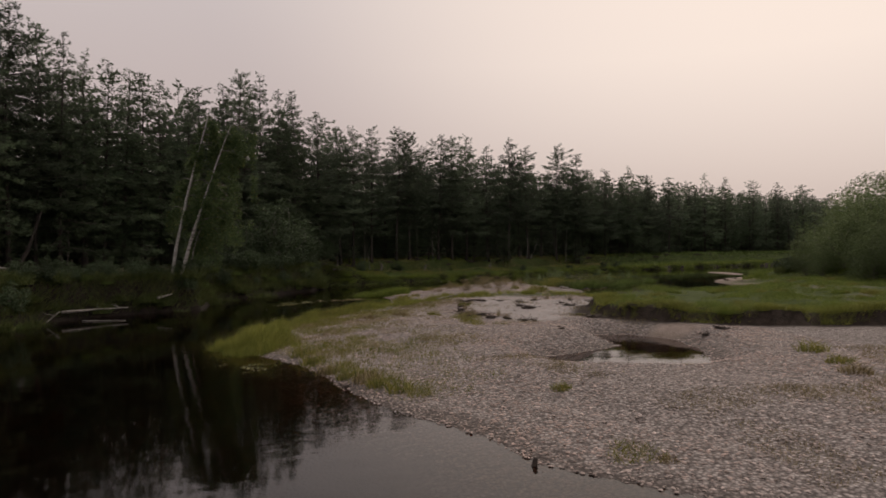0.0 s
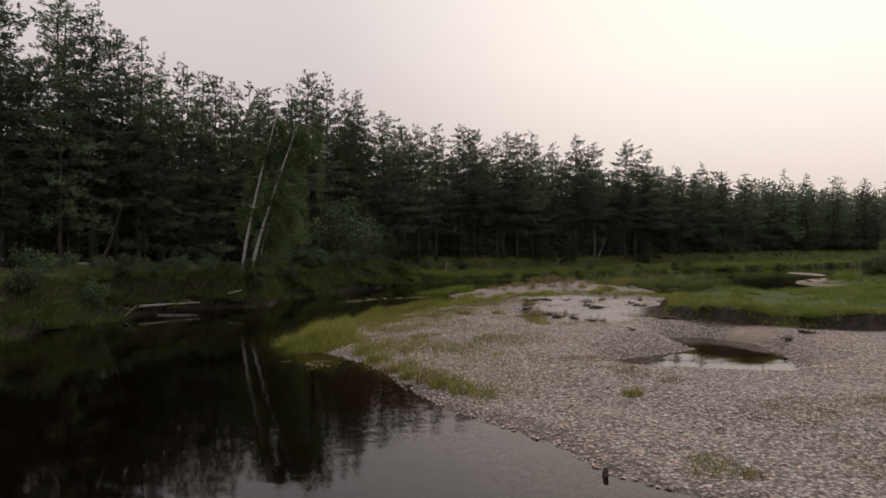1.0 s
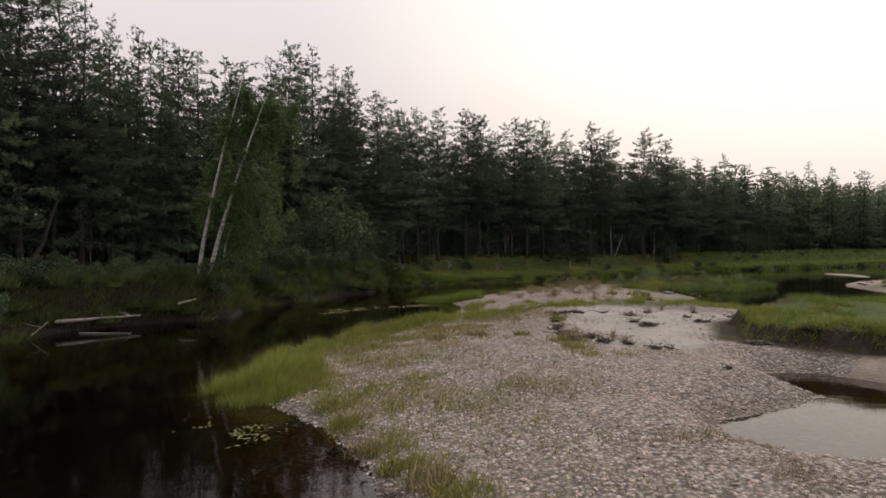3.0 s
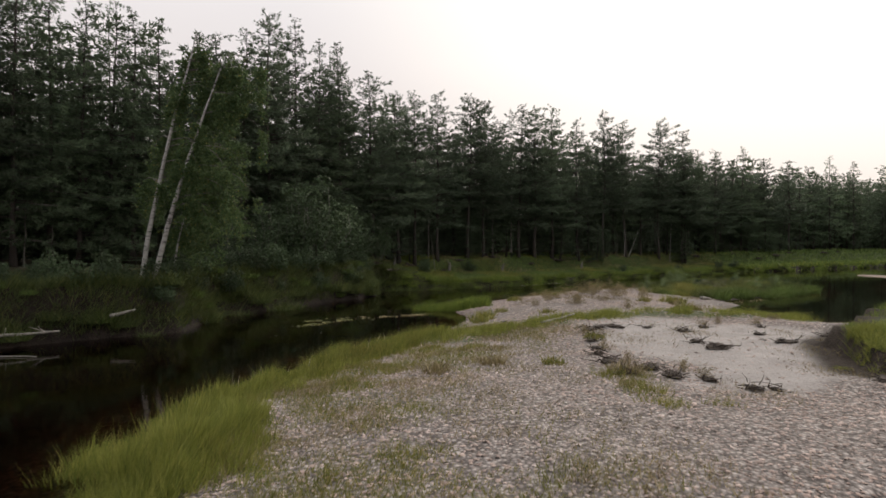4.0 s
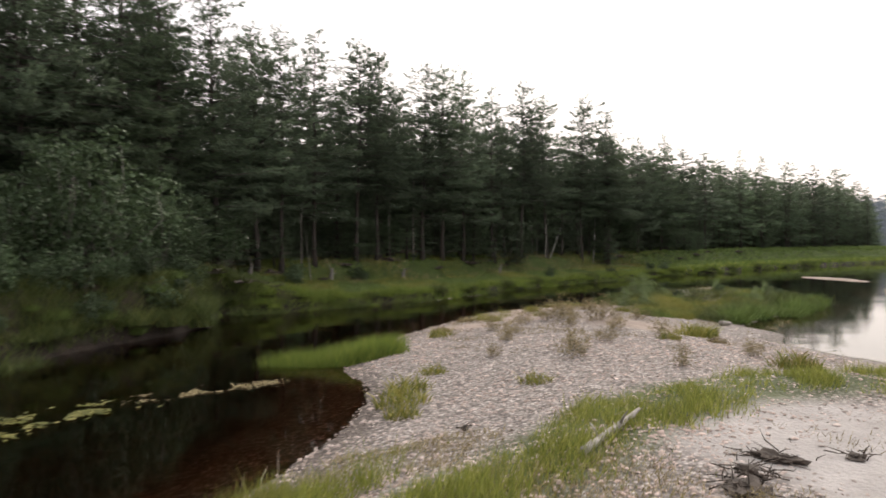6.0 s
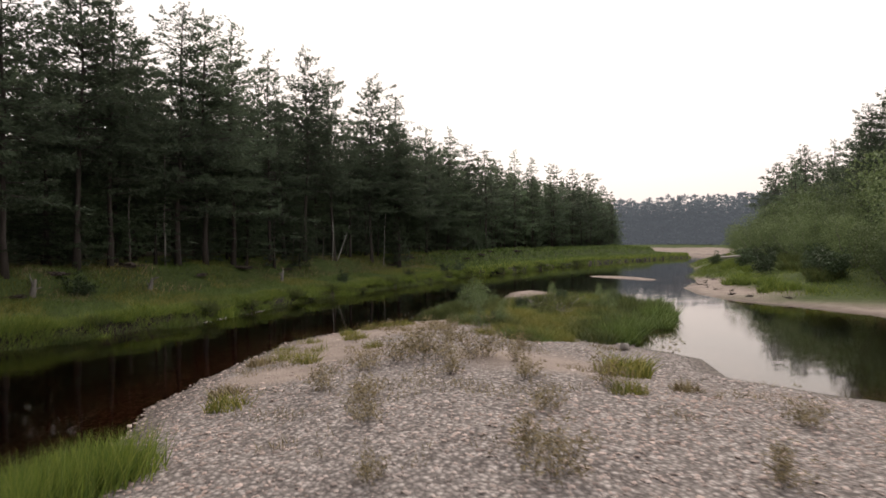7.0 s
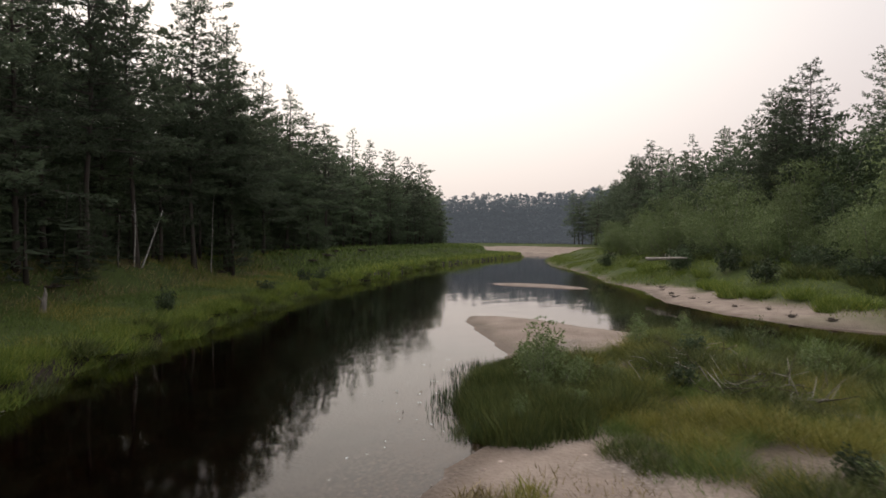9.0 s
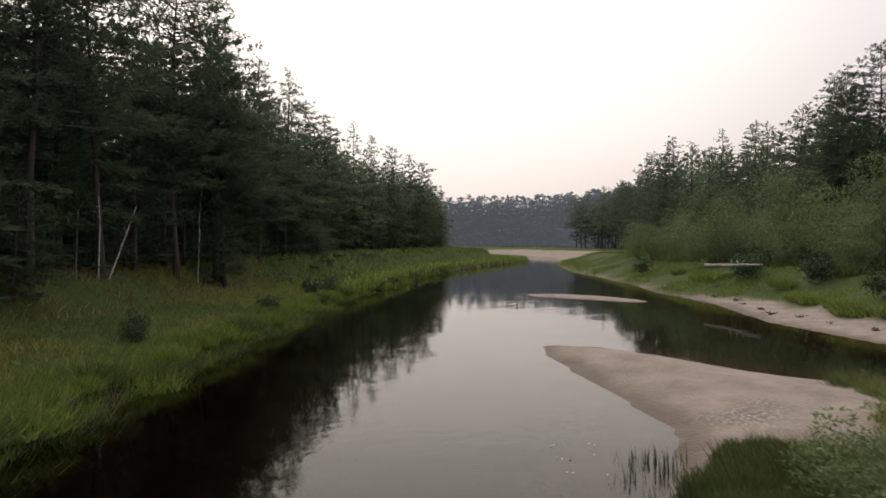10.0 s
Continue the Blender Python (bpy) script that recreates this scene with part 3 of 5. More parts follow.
def conifer(seed, tall, bare, reach, cone, whorls, per, twigs, ln, up, limbs=True, fine=3):
    """(trunk with limbs, crown) of a pine or larch of that height, crown from the height bare*tall; limbs carry flat sprays of twigs."""
    rng = np.random.default_rng(seed)
    rings = 9 if limbs else 4
    zs = np.linspace(-0.3, tall, rings)
    sway = np.cumsum(rng.normal(0, 0.05, (rings, 2)), 0)
    r0 = tall * 0.0075 + 0.02
    stem_r = r0 * (1 - 0.93 * (np.clip(zs, 0, None) / tall)) * (1 + 0.5 * np.exp(-np.clip(zs, 0, None) * 3))
    wood = [tube(np.column_stack([sway, zs]), stem_r, 6 if limbs else 4)]
    bases, ways, lens = [], [], []
    for k in range(whorls):
        f = (k + rng.uniform(0, 0.7)) / whorls
        z = tall * (bare + (1 - bare) * f)
        below = (1 - f) * tall * (1 - bare) + 0.25
        shape = min(1.0, below / (tall * (1 - bare))) ** cone * min(1.0, 0.7 + 1.6 * f) * rng.uniform(0.7, 1.12)
        turn = rng.uniform(0, 6.28)
        for j in range(per):
            az = turn + 6.28 * j / per + rng.normal(0, 0.35)
            L = max(0.12, reach * shape * rng.choice([0.55, 0.8, 1.0, 1.0, 1.25]) * rng.uniform(0.85, 1.1))
            if rng.random() < 0.1:
                continue
            o = np.array([np.interp(z, zs, sway[:, 0]), np.interp(z, zs, sway[:, 1]), z + rng.uniform(-0.28, 0.28)])
            rise = up + 0.4 * f ** 2 + rng.normal(0, 0.08)
            flat = np.array([math.cos(az), math.sin(az), 0])
            side = np.array([-math.sin(az), math.cos(az), 0])
            m = max(2, int(round(twigs * (0.8 * L + 0.03 * reach))))
            u = np.concatenate([rng.uniform(0.06, 1.0, m - 1) ** 0.65, [1.0]])
            sag = rise * u - 0.2 * u ** 2 + 0.16 * u ** 3
            q = o + L * (flat * u[:, None] + np.array([0, 0, 1]) * sag[:, None])
            q[:-1] += side * (rng.uniform(-1, 1, m - 1) * 0.3 * L * (1.15 - u[:-1]))[:, None] + np.array([0, 0, 0.07]) * rng.normal(size=(m - 1, 1))
            sg = rng.choice([-1, 1], m) * rng.uniform(0.3, 1.1, m) * (1.15 - u)
            d = flat + side * sg[:, None] * 1.4 + np.array([0, 0, 1]) * (rise * 0.6 + rng.normal(0.08, 0.22, m))[:, None]
            bases.append(q)
            ways.append(unit(d))
            lens.append(ln * rng.uniform(0.7, 1.25, m) * (0.5 + 0.6 * min(1.0, L / reach)))
            if limbs:
                tip = q[-1]
                w = 0.012 + 0.009 * L
                cross = np.array([[0, 0, w], [*(side * w)[:2], -w * 0.5], [*(-side * w)[:2], -w * 0.5]])
                wood.append((np.vstack([o + cross, tip[None]]), np.array([[0, 1, 3], [1, 2, 3], [2, 0, 3]])))
    top = np.array([sway[-1, 0], sway[-1, 1], tall])
    bases.append(top - np.column_stack([np.zeros((7, 2)), np.linspace(0.05, 0.9, 7)]))
    ways.append(unit(np.column_stack([rng.normal(0, 0.35, (7, 2)), np.ones(7)])))
    lens.append(np.full(7, ln * 0.5))
    lens = np.concatenate(lens)
    crown = tufts(np.vstack(bases), np.vstack(ways), lens, (0.13 * ln + 0.15 * lens) * (0.72 if fine > 3 else 1.0), fine, 0.45, rng)
    return joined(wood), crown


# two builds of each shape: fine for the trees near the river, coarser for those far along it
PINES, LARCHES, FAR_PINES, FAR_LARCHES = [], [], [], []
for k in range(5):
    shape = (12.0, [0.26, 0.32, 0.2, 0.36, 0.16][k], [2.8, 2.7, 2.8, 2.8, 2.7][k], [0.66, 0.74, 0.62, 0.56, 0.7][k])
    PINES.append(conifer(100 + k, *shape, 33, 6, 22, 0.24, 0.08, True, 5))
    FAR_PINES.append(conifer(100 + k, *shape, 28, 5, 9, 0.42, 0.06))
for k in range(5):
    shape = (12.0, [0.08, 0.14, 0.2, 0.1, 0.05][k], [2.5, 2.5, 2.3, 2.7, 2.5][k], [0.8, 0.74, 0.86, 0.78, 0.84][k])
    LARCHES.append(conifer(200 + k, *shape, 40, 6, 20, 0.22, -0.04, True, 5))
    FAR_LARCHES.append(conifer(200 + k, *shape, 32, 5, 9, 0.38, -0.08))


def tree_proto(name, wood, crown, bark, leaves, label):
    e = new(name)
    part("trunk", net("trunk", *wood, True), bark, e)
    part("crown", net("crown", *crown), leaves, e)
    return tagged(e, label, "tree", "trees of the riverside forest")


PINE_LABEL, LARCH_LABEL = "tall dark green pine at the forest edge", "slender dark green larch with thin drooping branches"
protos = [tree_proto("pine_tree", w, c, M_BARK, M_PINE, PINE_LABEL) for w, c in PINES] + [tree_proto("larch_tree", w, c, M_BARK, M_LARCH, LARCH_LABEL) for w, c in LARCHES]
protos += [tree_proto("pine_tree", w, c, M_BARK, M_PINE, PINE_LABEL) for w, c in FAR_PINES] + [tree_proto("larch_tree", w, c, M_BARK, M_LARCH, LARCH_LABEL) for w, c in FAR_LARCHES]
used = [0] * len(protos)
NEAR_RIVER = [(2, 2), (4, 24), (8, 40), (15, 52)]


def plant(x, y, top, kind, rng, lean=0.02):
    """Stands a tree of the forest with its top at that height."""
    z = zat(x, y)
    s = (top - z) / 12.0
    wide = rng.uniform(1.0, 1.28) * max(0.45, s ** 0.6)
    m = Matrix.Translation((x, y, z)) @ Matrix.Rotation(rng.uniform(0, 6.28), 4, "Z") @ Matrix.Rotation(rng.normal(0, lean), 4, "X")
    kind += 10 if float(away(np.array([x]), np.array([y]), NEAR_RIVER)[0]) > 52 else 0
    if used[kind] == 0:
        ob = protos[kind]
        ob.matrix_basis = m
    else:
        ob = copy_thing(protos[kind], m)
    used[kind] += 1
    ob.scale = (wide, wide, s)
    return ob


# front trees of the left forest: place and height of the top
EDGE_A = [(-13, 39.3, 15.6), (-11.2, 41.4, 14.7), (-10.5, 42.8, 14.0), (-9.5, 43.4, 13.9), (-8.7, 44.6, 13.7), (-7.8, 45.1, 13.4), (-7, 46.3, 13.4),
          (-5.4, 47.5, 13.2), (-2.6, 50.1, 15.0), (-1.3, 51.4, 15.3), (1.3, 54.1, 14.9), (3.2, 56.1, 13.8), (5, 58.4, 12.9), (6.1, 59, 13.0),
          (7.9, 60.5, 13.4), (10.3, 62.6, 13.6), (11.8, 63.8, 13.7)]
EDGE_B = [(15, 65.8, 14.0), (16.5, 66.7, 13.8), (18.4, 67.8, 14.2), (24, 71, 14.5), (26.9, 72.7, 13.9), (31.3, 75.1, 14.6), (34.4, 76.9, 14.0),
          (39.9, 80.4, 12.6), (44.8, 83.6, 13.5), (49.4, 86.3, 12.6), (54.2, 89, 12.8), (63.6, 94.3, 14.2), (68.4, 96.2, 13.9), (75.7, 99.2, 13.8),
          (83, 102.1, 13.6), (91, 105.6, 13.7), (-16, 36.5, 15.5), (-19, 33, 16), (21.2, 69.6, 13.4), (-15, 41, 17), (-17.5, 38.6, 17.2), (-12.4, 42.8, 15.6), (-20, 38, 17.5), (-13.8, 37.6, 15.8), (-3.9, 49.4, 14.2), (-0.1, 52.8, 14.6), (0.2, 55.5, 14.6), (-2.4, 53.2, 14.8), (-5.2, 50.2, 14.0)]
KINDS_A = [1, 5, 6, 5, 5, 6, 7, 5, 0, 6, 7, 4, 0, 1, 2, 3, 0]
KINDS_B = [4, 0, 2, 1, 3, 3, 0, 2, 6, 0, 1, 5, 6, 2, 0, 3, 6, 1, 2, 4, 2, 0, 7, 6, 5, 7, 4, 6, 2]
trng = np.random.default_rng(11)
for (x, y, top), k in zip(EDGE_A + EDGE_B, KINDS_A + KINDS_B):
    plant(x, y, top, k, trng)

FOREST_EDGE = [(-40, 8), (-30, 22), (-18, 33.5), (-10, 43), (-1.3, 51.4), (5, 58), (12, 64), (23, 70.5), (33, 76), (47, 85), (63, 94), (85, 103), (106, 112), (118, 124), (122, 140)]


def along(line, gap):
    """Points at even steps on a polyline, with the way across it to the left."""
    p = np.asarray(line, float)
    seg = np.linalg.norm(np.diff(p, axis=0), axis=1)
    cum = np.concatenate([[0], np.cumsum(seg)])
    s = np.arange(0, cum[-1], gap)
    pt = np.stack([np.interp(s, cum, p[:, i]) for i in range(2)], 1)
    t = unit(np.stack([np.interp(s + 0.5, cum, p[:, i]) for i in range(2)], 1) - pt)
    return pt, np.stack([-t[:, 1], t[:, 0]], 1)


for back, gap, lo, hi in ((0.8, 3.1, 9.6, 12.6), (3.6, 3.1, 10.8, 13.3), (0.2, 3.4, 3.2, 6.5)):
    pt, nm = along(FOREST_EDGE, gap)
    for p, q in zip(pt, nm):
        x, y = p + q * (back + trng.normal(0, 0.7)) + trng.normal(0, 0.5, 2)
        plant(x, y, trng.uniform(lo, hi), int(trng.integers(5, 10) if hi < 7 else trng.integers(0, 10)), trng, 0.03)


def woods(name, spots, source, leaf, label, wide=1.0, bark=M_BARK):
    """Uncountable trees behind the front ones, as one mesh with trunks and one with needles."""
    rng = np.random.default_rng(23)
    wood_bits, leaf_bits = [], []
    for x, y, top in spots:
        w, c = source[rng.integers(len(source))]
        z = zat(x, y)
        s = (top - z) / 12.0
        a = rng.uniform(0, 6.28)
        rot = np.array([[math.cos(a), -math.sin(a), 0], [math.sin(a), math.cos(a), 0], [0, 0, 1]])
        for bits, (v, f) in ((wood_bits, w), (leaf_bits, c)):
            bits.append(((v * [wide, wide, s]) @ rot.T + [x, y, z], f))
    e = new(name)
    part("trunk", net("trunk", *joined(wood_bits), True), bark, e)
    part("crown", net("crown", *joined(leaf_bits)), leaf, e)
    return tagged(e, label, "forest", kind="stuff")


LIGHT = [conifer(300 + k, 12.0, 0.12, 2.7, 0.6, 17, 5, 4.6, 0.66, 0.06, False) for k in range(4)]
FAR_CROWNS = [conifer(360 + k, 12.0, 0.02, 2.4, 0.55, 14, 4, 3.2, 1.0, 0.04, False) for k in range(4)]
DEEP = [conifer(330 + k, 12.0, 0.04, 2.8, 0.6, 11, 4, 1.9, 1.15, 0.04, False) for k in range(3)]
spots = []
for back, gap in ((7, 3.0), (10.5, 3.2), (15, 3.6)):
    pt, nm = along(FOREST_EDGE, gap)
    for p, q in zip(pt, nm):
        x, y = p + q * (back + trng.normal(0, 0.8)) + trng.normal(0, 0.6, 2)
        spots.append((x, y, trng.uniform(11.8, 13.8) + 2.0 * float(step(10, -3, x))))
woods("dense_woods", spots, LIGHT, M_PINE, "dense dark conifer forest behind the front trees")
spots = []
for back in (18, 21.5, 25, 29, 33, 38, 43, 49, 56, 64):
    pt, nm = along(FOREST_EDGE, 3.4)
    for p, q in zip(pt, nm):
        spots.append((*(p + q * (back + trng.normal(0, 1.0)) + trng.normal(0, 0.8, 2)), trng.uniform(10.5, 13.6)))
woods("deep_woods", spots, DEEP, M_PINE, "dark inner forest seen between the trunks")

spots = []
for back in (1.5, 4.5, 8, 12, 17, 23, 30):
    pt, nm = along(FOREST_EDGE, 3.2)
    for p, q in zip(pt, nm):
        x, y = p + q * (back + trng.normal(0, 1.0)) + trng.normal(0, 1.0, 2)
        spots.append((x, y, zat(x, y) + trng.uniform(1.6, 4.0)))
woods("undergrowth", spots, DEEP, M_PINE, "dark undergrowth and young conifers on the forest floor", 0.62)

# right bank: dark pines behind willow thickets
RIGHT_TREES = [(63.9, 54.6, 13.0), (62.6, 52.3, 14.6), (66.5, 54.0, 14.2), (68, 57, 12.4), (71.5, 63.6, 10.2), (64, 47.5, 15.5), (76, 66, 11.5), (78, 69, 11), (83, 71, 11.5), (62, 43, 15), (60, 39, 14)]
for i, (x, y, top) in enumerate(RIGHT_TREES):
    plant(x, y, top, [3, 0, 1, 2, 6, 4, 5, 1, 0, 2, 3][i], trng)
RIGHT_EDGE = [(66, 36), (72, 50), (78, 62), (90, 72), (110, 82), (135, 92), (160, 112)]
for back, gap in ((-1, 3.4), (-4.5, 3.4)):
    pt, nm = along(RIGHT_EDGE, gap)
    for p, q in zip(pt, nm):
        x, y = p + q * (back + trng.normal(0, 0.8))
        plant(x, y, trng.uniform(10.5, 14.5), int(trng.integers(0, 10)), trng)
spots = []
for back in (-8, -12, -17, -22, -28):
    pt, nm = along(RIGHT_EDGE, 3.6)
    spots += [(*(p + q * (back + trng.normal(0, 0.8))), trng.uniform(11, 14.5)) for p, q in zip(pt, nm)]
woods("right_woods", spots, DEEP, M_PINE, "dark conifer forest behind the willows")
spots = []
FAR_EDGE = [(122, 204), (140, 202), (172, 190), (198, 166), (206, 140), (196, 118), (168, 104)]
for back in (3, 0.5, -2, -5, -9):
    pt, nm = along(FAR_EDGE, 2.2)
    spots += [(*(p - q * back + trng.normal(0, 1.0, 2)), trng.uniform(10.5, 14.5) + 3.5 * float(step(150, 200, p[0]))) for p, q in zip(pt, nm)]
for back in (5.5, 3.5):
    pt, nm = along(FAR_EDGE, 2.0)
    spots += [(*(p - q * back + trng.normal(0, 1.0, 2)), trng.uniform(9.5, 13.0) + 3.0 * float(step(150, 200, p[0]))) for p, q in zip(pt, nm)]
tagged(woods("backdrop_woods", spots, FAR_CROWNS, M_FAR_HAZE, "distant conifer forest closing the river bend, haze put into its colour and glow", 1.7, M_FAR_HAZE), kind="structure")


def leafy(seed, stems, tall, reach, leaves, ln, width, droop=0.0, puff=1.0):
    """A bush of many stems whose leaves sit in rounded clumps: (wood, leaves)."""
    rng = np.random.default_rng(seed)
    wood, bases, ways = [], [], []
    faces = []
    per = max(2, int(leaves / stems / 3))
    for k in range(stems):
        az = rng.uniform(0, 6.28)
        out = reach * rng.uniform(0.1, 1.0)
        top = tall * rng.uniform(0.55, 1.0) * (1 - 0.4 * (out / reach) ** 2)
        s = np.linspace(0, 1, 5)[:, None]
        tip = np.array([math.cos(az) * out, math.sin(az) * out, top])
        pts = s * tip + np.array([math.cos(az), math.sin(az), 0]) * 0.25 * out * np.sin(s * 3.14) + rng.normal(0, 0.03 * tall, (5, 3)) * s
        pts[0] = [0.12 * math.cos(az), 0.12 * math.sin(az), -0.15]
        wood.append(tube(pts, np.linspace(0.03, 0.007, 5) * tall / 4, 4))
        for u in (1.0, 0.7, 0.4):
            c = np.array([np.interp(u, s[:, 0], pts[:, i]) for i in range(3)]) + rng.normal(0, 0.05 * tall, 3) * [1, 1, 0.5]
            rad = tall * rng.uniform(0.11, 0.2) * puff
            d = unit(rng.normal(size=(per, 3)) + np.array([0, 0, 0.3]))
            bases.append(c + d * rad * rng.uniform(0.75, 1.08, (per, 1)) * [1, 1, 0.85])
            ways.append(unit(np.cross(d, rng.normal(size=d.shape)) + 0.35 * d + np.array([0, 0, 0.15 - droop])))
            faces.append(d)
    b = np.vstack(bases)
    b[:, 2] = np.maximum(b[:, 2], 0.06)
    return joined(wood), tufts(b, np.vstack(ways), np.full(len(b), ln), width, 2, 0.4, rng, np.vstack(faces))


def bush_proto(name, build, leaf, label, category="bush", group="willow thicket"):
    e = new(name)
    tagged(part("wood", net("wood", *build[0], True), M_BARK_GREY, e), kind="stuff")
    part("foliage", net("foliage", *build[1]), leaf, e)
    return tagged(e, label, category, group)


def scatter(protos_, spots_, rng):
    """Stands copies of bushes on the ground at (x, y, size)."""
    done = set()
    for x, y, s in spots_:
        k = int(rng.integers(len(protos_)))
        m = Matrix.Translation((x, y, zat(x, y) - 0.03)) @ Matrix.Rotation(rng.uniform(0, 6.28), 4, "Z")
        ob = copy_thing(protos_[k], m) if k in done else protos_[k]
        done.add(k)
        ob.matrix_basis = m
        ob.scale = (s * rng.uniform(0.9, 1.15), s * rng.uniform(0.9, 1.15), s)
    for k, p in enumerate(protos_):
        if k not in done:
            for o in (*p.children_recursive, p):
                bpy.data.objects.remove(o)


willows = [bush_proto("willow_bush", leafy(400 + k, 11, 4.6, 2.3, 7800, 0.12, 0.066, 0.0, 1.45), M_WILLOW, "rounded grey-green willow bush on the bank") for k in range(4)]
wspots = []
for back, gap, s in ((-4.4, 4.0, 0.68), (-8.0, 4.8, 0.98), (-12.5, 5.4, 1.2)):
    pt, nm = along([(36, 30), (40.5, 44), (44.5, 49), (50, 54), (57, 60.5), (66, 66.5), (73, 71)], gap)
    for p, q in zip(pt, nm):
        off = back + 3.2 + trng.normal(0, 0.8)
        wspots.append((*(p + q * off), s * trng.uniform(0.7, 1.25)))
wspots += [(38, 38, 0.85), (40, 40.5, 1.2), (41, 43.5, 1.1), (42, 37.5, 1.45), (44.5, 41, 1.55), (37.6, 41.5, 0.6), (39.5, 35, 1.25), (36.6, 36.2, 0.7), (45.5, 45.2, 1.3), (42.5, 33, 1.5), (37.2, 33.5, 0.9), (39, 44.6, 0.6)]
scatter(willows, wspots, np.random.default_rng(31))
thicket = [bush_proto("grey_alder", leafy(430 + k, 12, 4.6, 1.9, 6000, 0.12, 0.068, 0.0, 1.2), M_ALDER, "dark green broadleaf tree behind the willows", "tree", "dark broadleaf trees behind the willows") for k in range(3)]
tspots = []
for back, gap, s in ((-10.5, 4.2, 1.1), (-14.5, 4.2, 1.5), (-19, 4.4, 1.9)):
    pt, nm = along([(36, 30), (40.5, 44), (44.5, 49), (50, 54), (57, 60.5), (66, 66.5), (73, 71)], gap)
    tspots += [(*(p + q * (back + 3.2 + trng.normal(0, 0.8))), s * trng.uniform(0.75, 1.2)) for p, q in zip(pt, nm)]
scatter(thicket, tspots, np.random.default_rng(33))


# ---------------------------------------------------------------- grass
def blades(x, y, tall, width, rng, lean=0.35, wind=(0.15, 0.1), flat=False, simple=False):
    """Bent blades of three triangles on the ground."""
    n = len(x)
    z = np.full(n, -0.02) if flat else np.maximum(height(x, y), -0.25) - 0.02
    az = rng.uniform(0, 2 * np.pi, n)
    dirx, diry = np.cos(az), np.sin(az)
    bend = lean * rng.uniform(0.2, 1.3, n) * tall
    tipx, tipy = x + dirx * bend + wind[0] * tall, y + diry * bend + wind[1] * tall
    w = width * rng.uniform(0.6, 1.4, n) * 0.5
    fa = rng.uniform(0, 2 * np.pi, n)
    sx, sy = np.cos(fa) * w, np.sin(fa) * w
    if simple:
        v = np.stack([np.stack([x - sx, y - sy, z], 1), np.stack([x + sx, y + sy, z], 1), np.stack([tipx, tipy, z + tall * rng.uniform(0.8, 1.0, n)], 1)], 1).reshape(-1, 3)
        return v, np.arange(3 * n).reshape(-1, 3)
    mx, my = x + 0.3 * (tipx - x), y + 0.3 * (tipy - y)
    v = np.stack([np.stack([x - sx, y - sy, z], 1), np.stack([x + sx, y + sy, z], 1),
                  np.stack([mx - sx * 0.8, my - sy * 0.8, z + tall * 0.55], 1), np.stack([mx + sx * 0.8, my + sy * 0.8, z + tall * 0.55], 1),
                  np.stack([tipx, tipy, z + tall * rng.uniform(0.85, 1.0, n)], 1)], 1).reshape(-1, 3)
    i = np.arange(n)[:, None] * 5
    return v, np.vstack([i + [0, 1, 3], i + [0, 3, 2], i + [2, 3, 4]])


def sow(name, n, box, chance, tall, width, material, label, seed, clump=0.0, lean=0.35, simple=False):
    """Grass over a box, kept where chance(x, y, river, terrace, left) is high; tall may be a function too."""
    rng = np.random.default_rng(seed)
    x, y = rng.uniform(box[0], box[2], n), rng.uniform(box[1], box[3], n)
    r, dl, dr, po, te, sp = fields(x, y)
    c = chance(x, y, r, te, dl < dr)
    keep = rng.random(n) < c
    x, y, r, te, c = x[keep], y[keep], r[keep], te[keep], c[keep]
    if clump:
        x, y = x + rng.normal(0, clump, len(x)), y + rng.normal(0, clump, len(x))
    h = (tall(x, y, r) if callable(tall) else np.full(len(x), tall)) * rng.uniform(0.5, 1.15, len(x))
    return tagged(part(name, net(name, *blades(x, y, h, width, rng, lean, simple=simple)), material), label, "grass", kind="stuff")


def shore_band(x, y, r, te, left):
    strip = step(0.95, 0.35, np.abs(r - 0.6) + 0.9 * (fbm(x, y, 0.8, 83) - 0.5)) * ~left * step(20.6, 22, y) * step(33.2, 32, y) * (x < 8)
    tuft = step(1.25, 0.75, np.hypot(x - 0.1, (y - 21.9) * 0.75))
    return np.maximum(strip, tuft) * step(0.2, 0.55, vnoise(x, y, 0.33, 105) + 0.15)


sow("shore_grass", 420000, (-2.5, 20, 6.5, 34), shore_band, lambda x, y, r: 0.06 + 0.8 * fbm(x, y, 0.45, 163) ** 2.2 + 0.3 * step(1.8, 0.4, np.hypot(x - 0.1, y - 21.9)), 0.013, M_GRASS, "bright green sedge fringe along the gravel bar", 51, 0.0, 0.55, True)
sow("shore_grass", 160000, (-1.5, 20, 6.5, 34), lambda x, y, r, te, left: shore_band(x, y, r, te, left) * step(0.5, 0.62, fbm(x, y, 0.9, 213)), lambda x, y, r: 0.12 + 0.45 * fbm(x, y, 0.5, 215), 0.011, M_GRASS_GOLD, "yellowing stems in the sedge fringe of the bar", 78, 0.0, 0.7, True)
sow("ridge_grass", 170000, (3, 29.5, 19, 36.5), lambda x, y, r, te, left: step(0.9, 0.25, away(x, y, GREEN_LINE) + 1.1 * (fbm(x, y, 0.9, 79) - 0.5)) * step(0.32, 0.6, fbm(x, y, 0.7, 77)), lambda x, y, r: 0.08 + 0.42 * fbm(x, y, 0.6, 165) ** 1.6, 0.012, M_GRASS, "low green grass line across the gravel bar", 52, 0.0, 0.6, True)
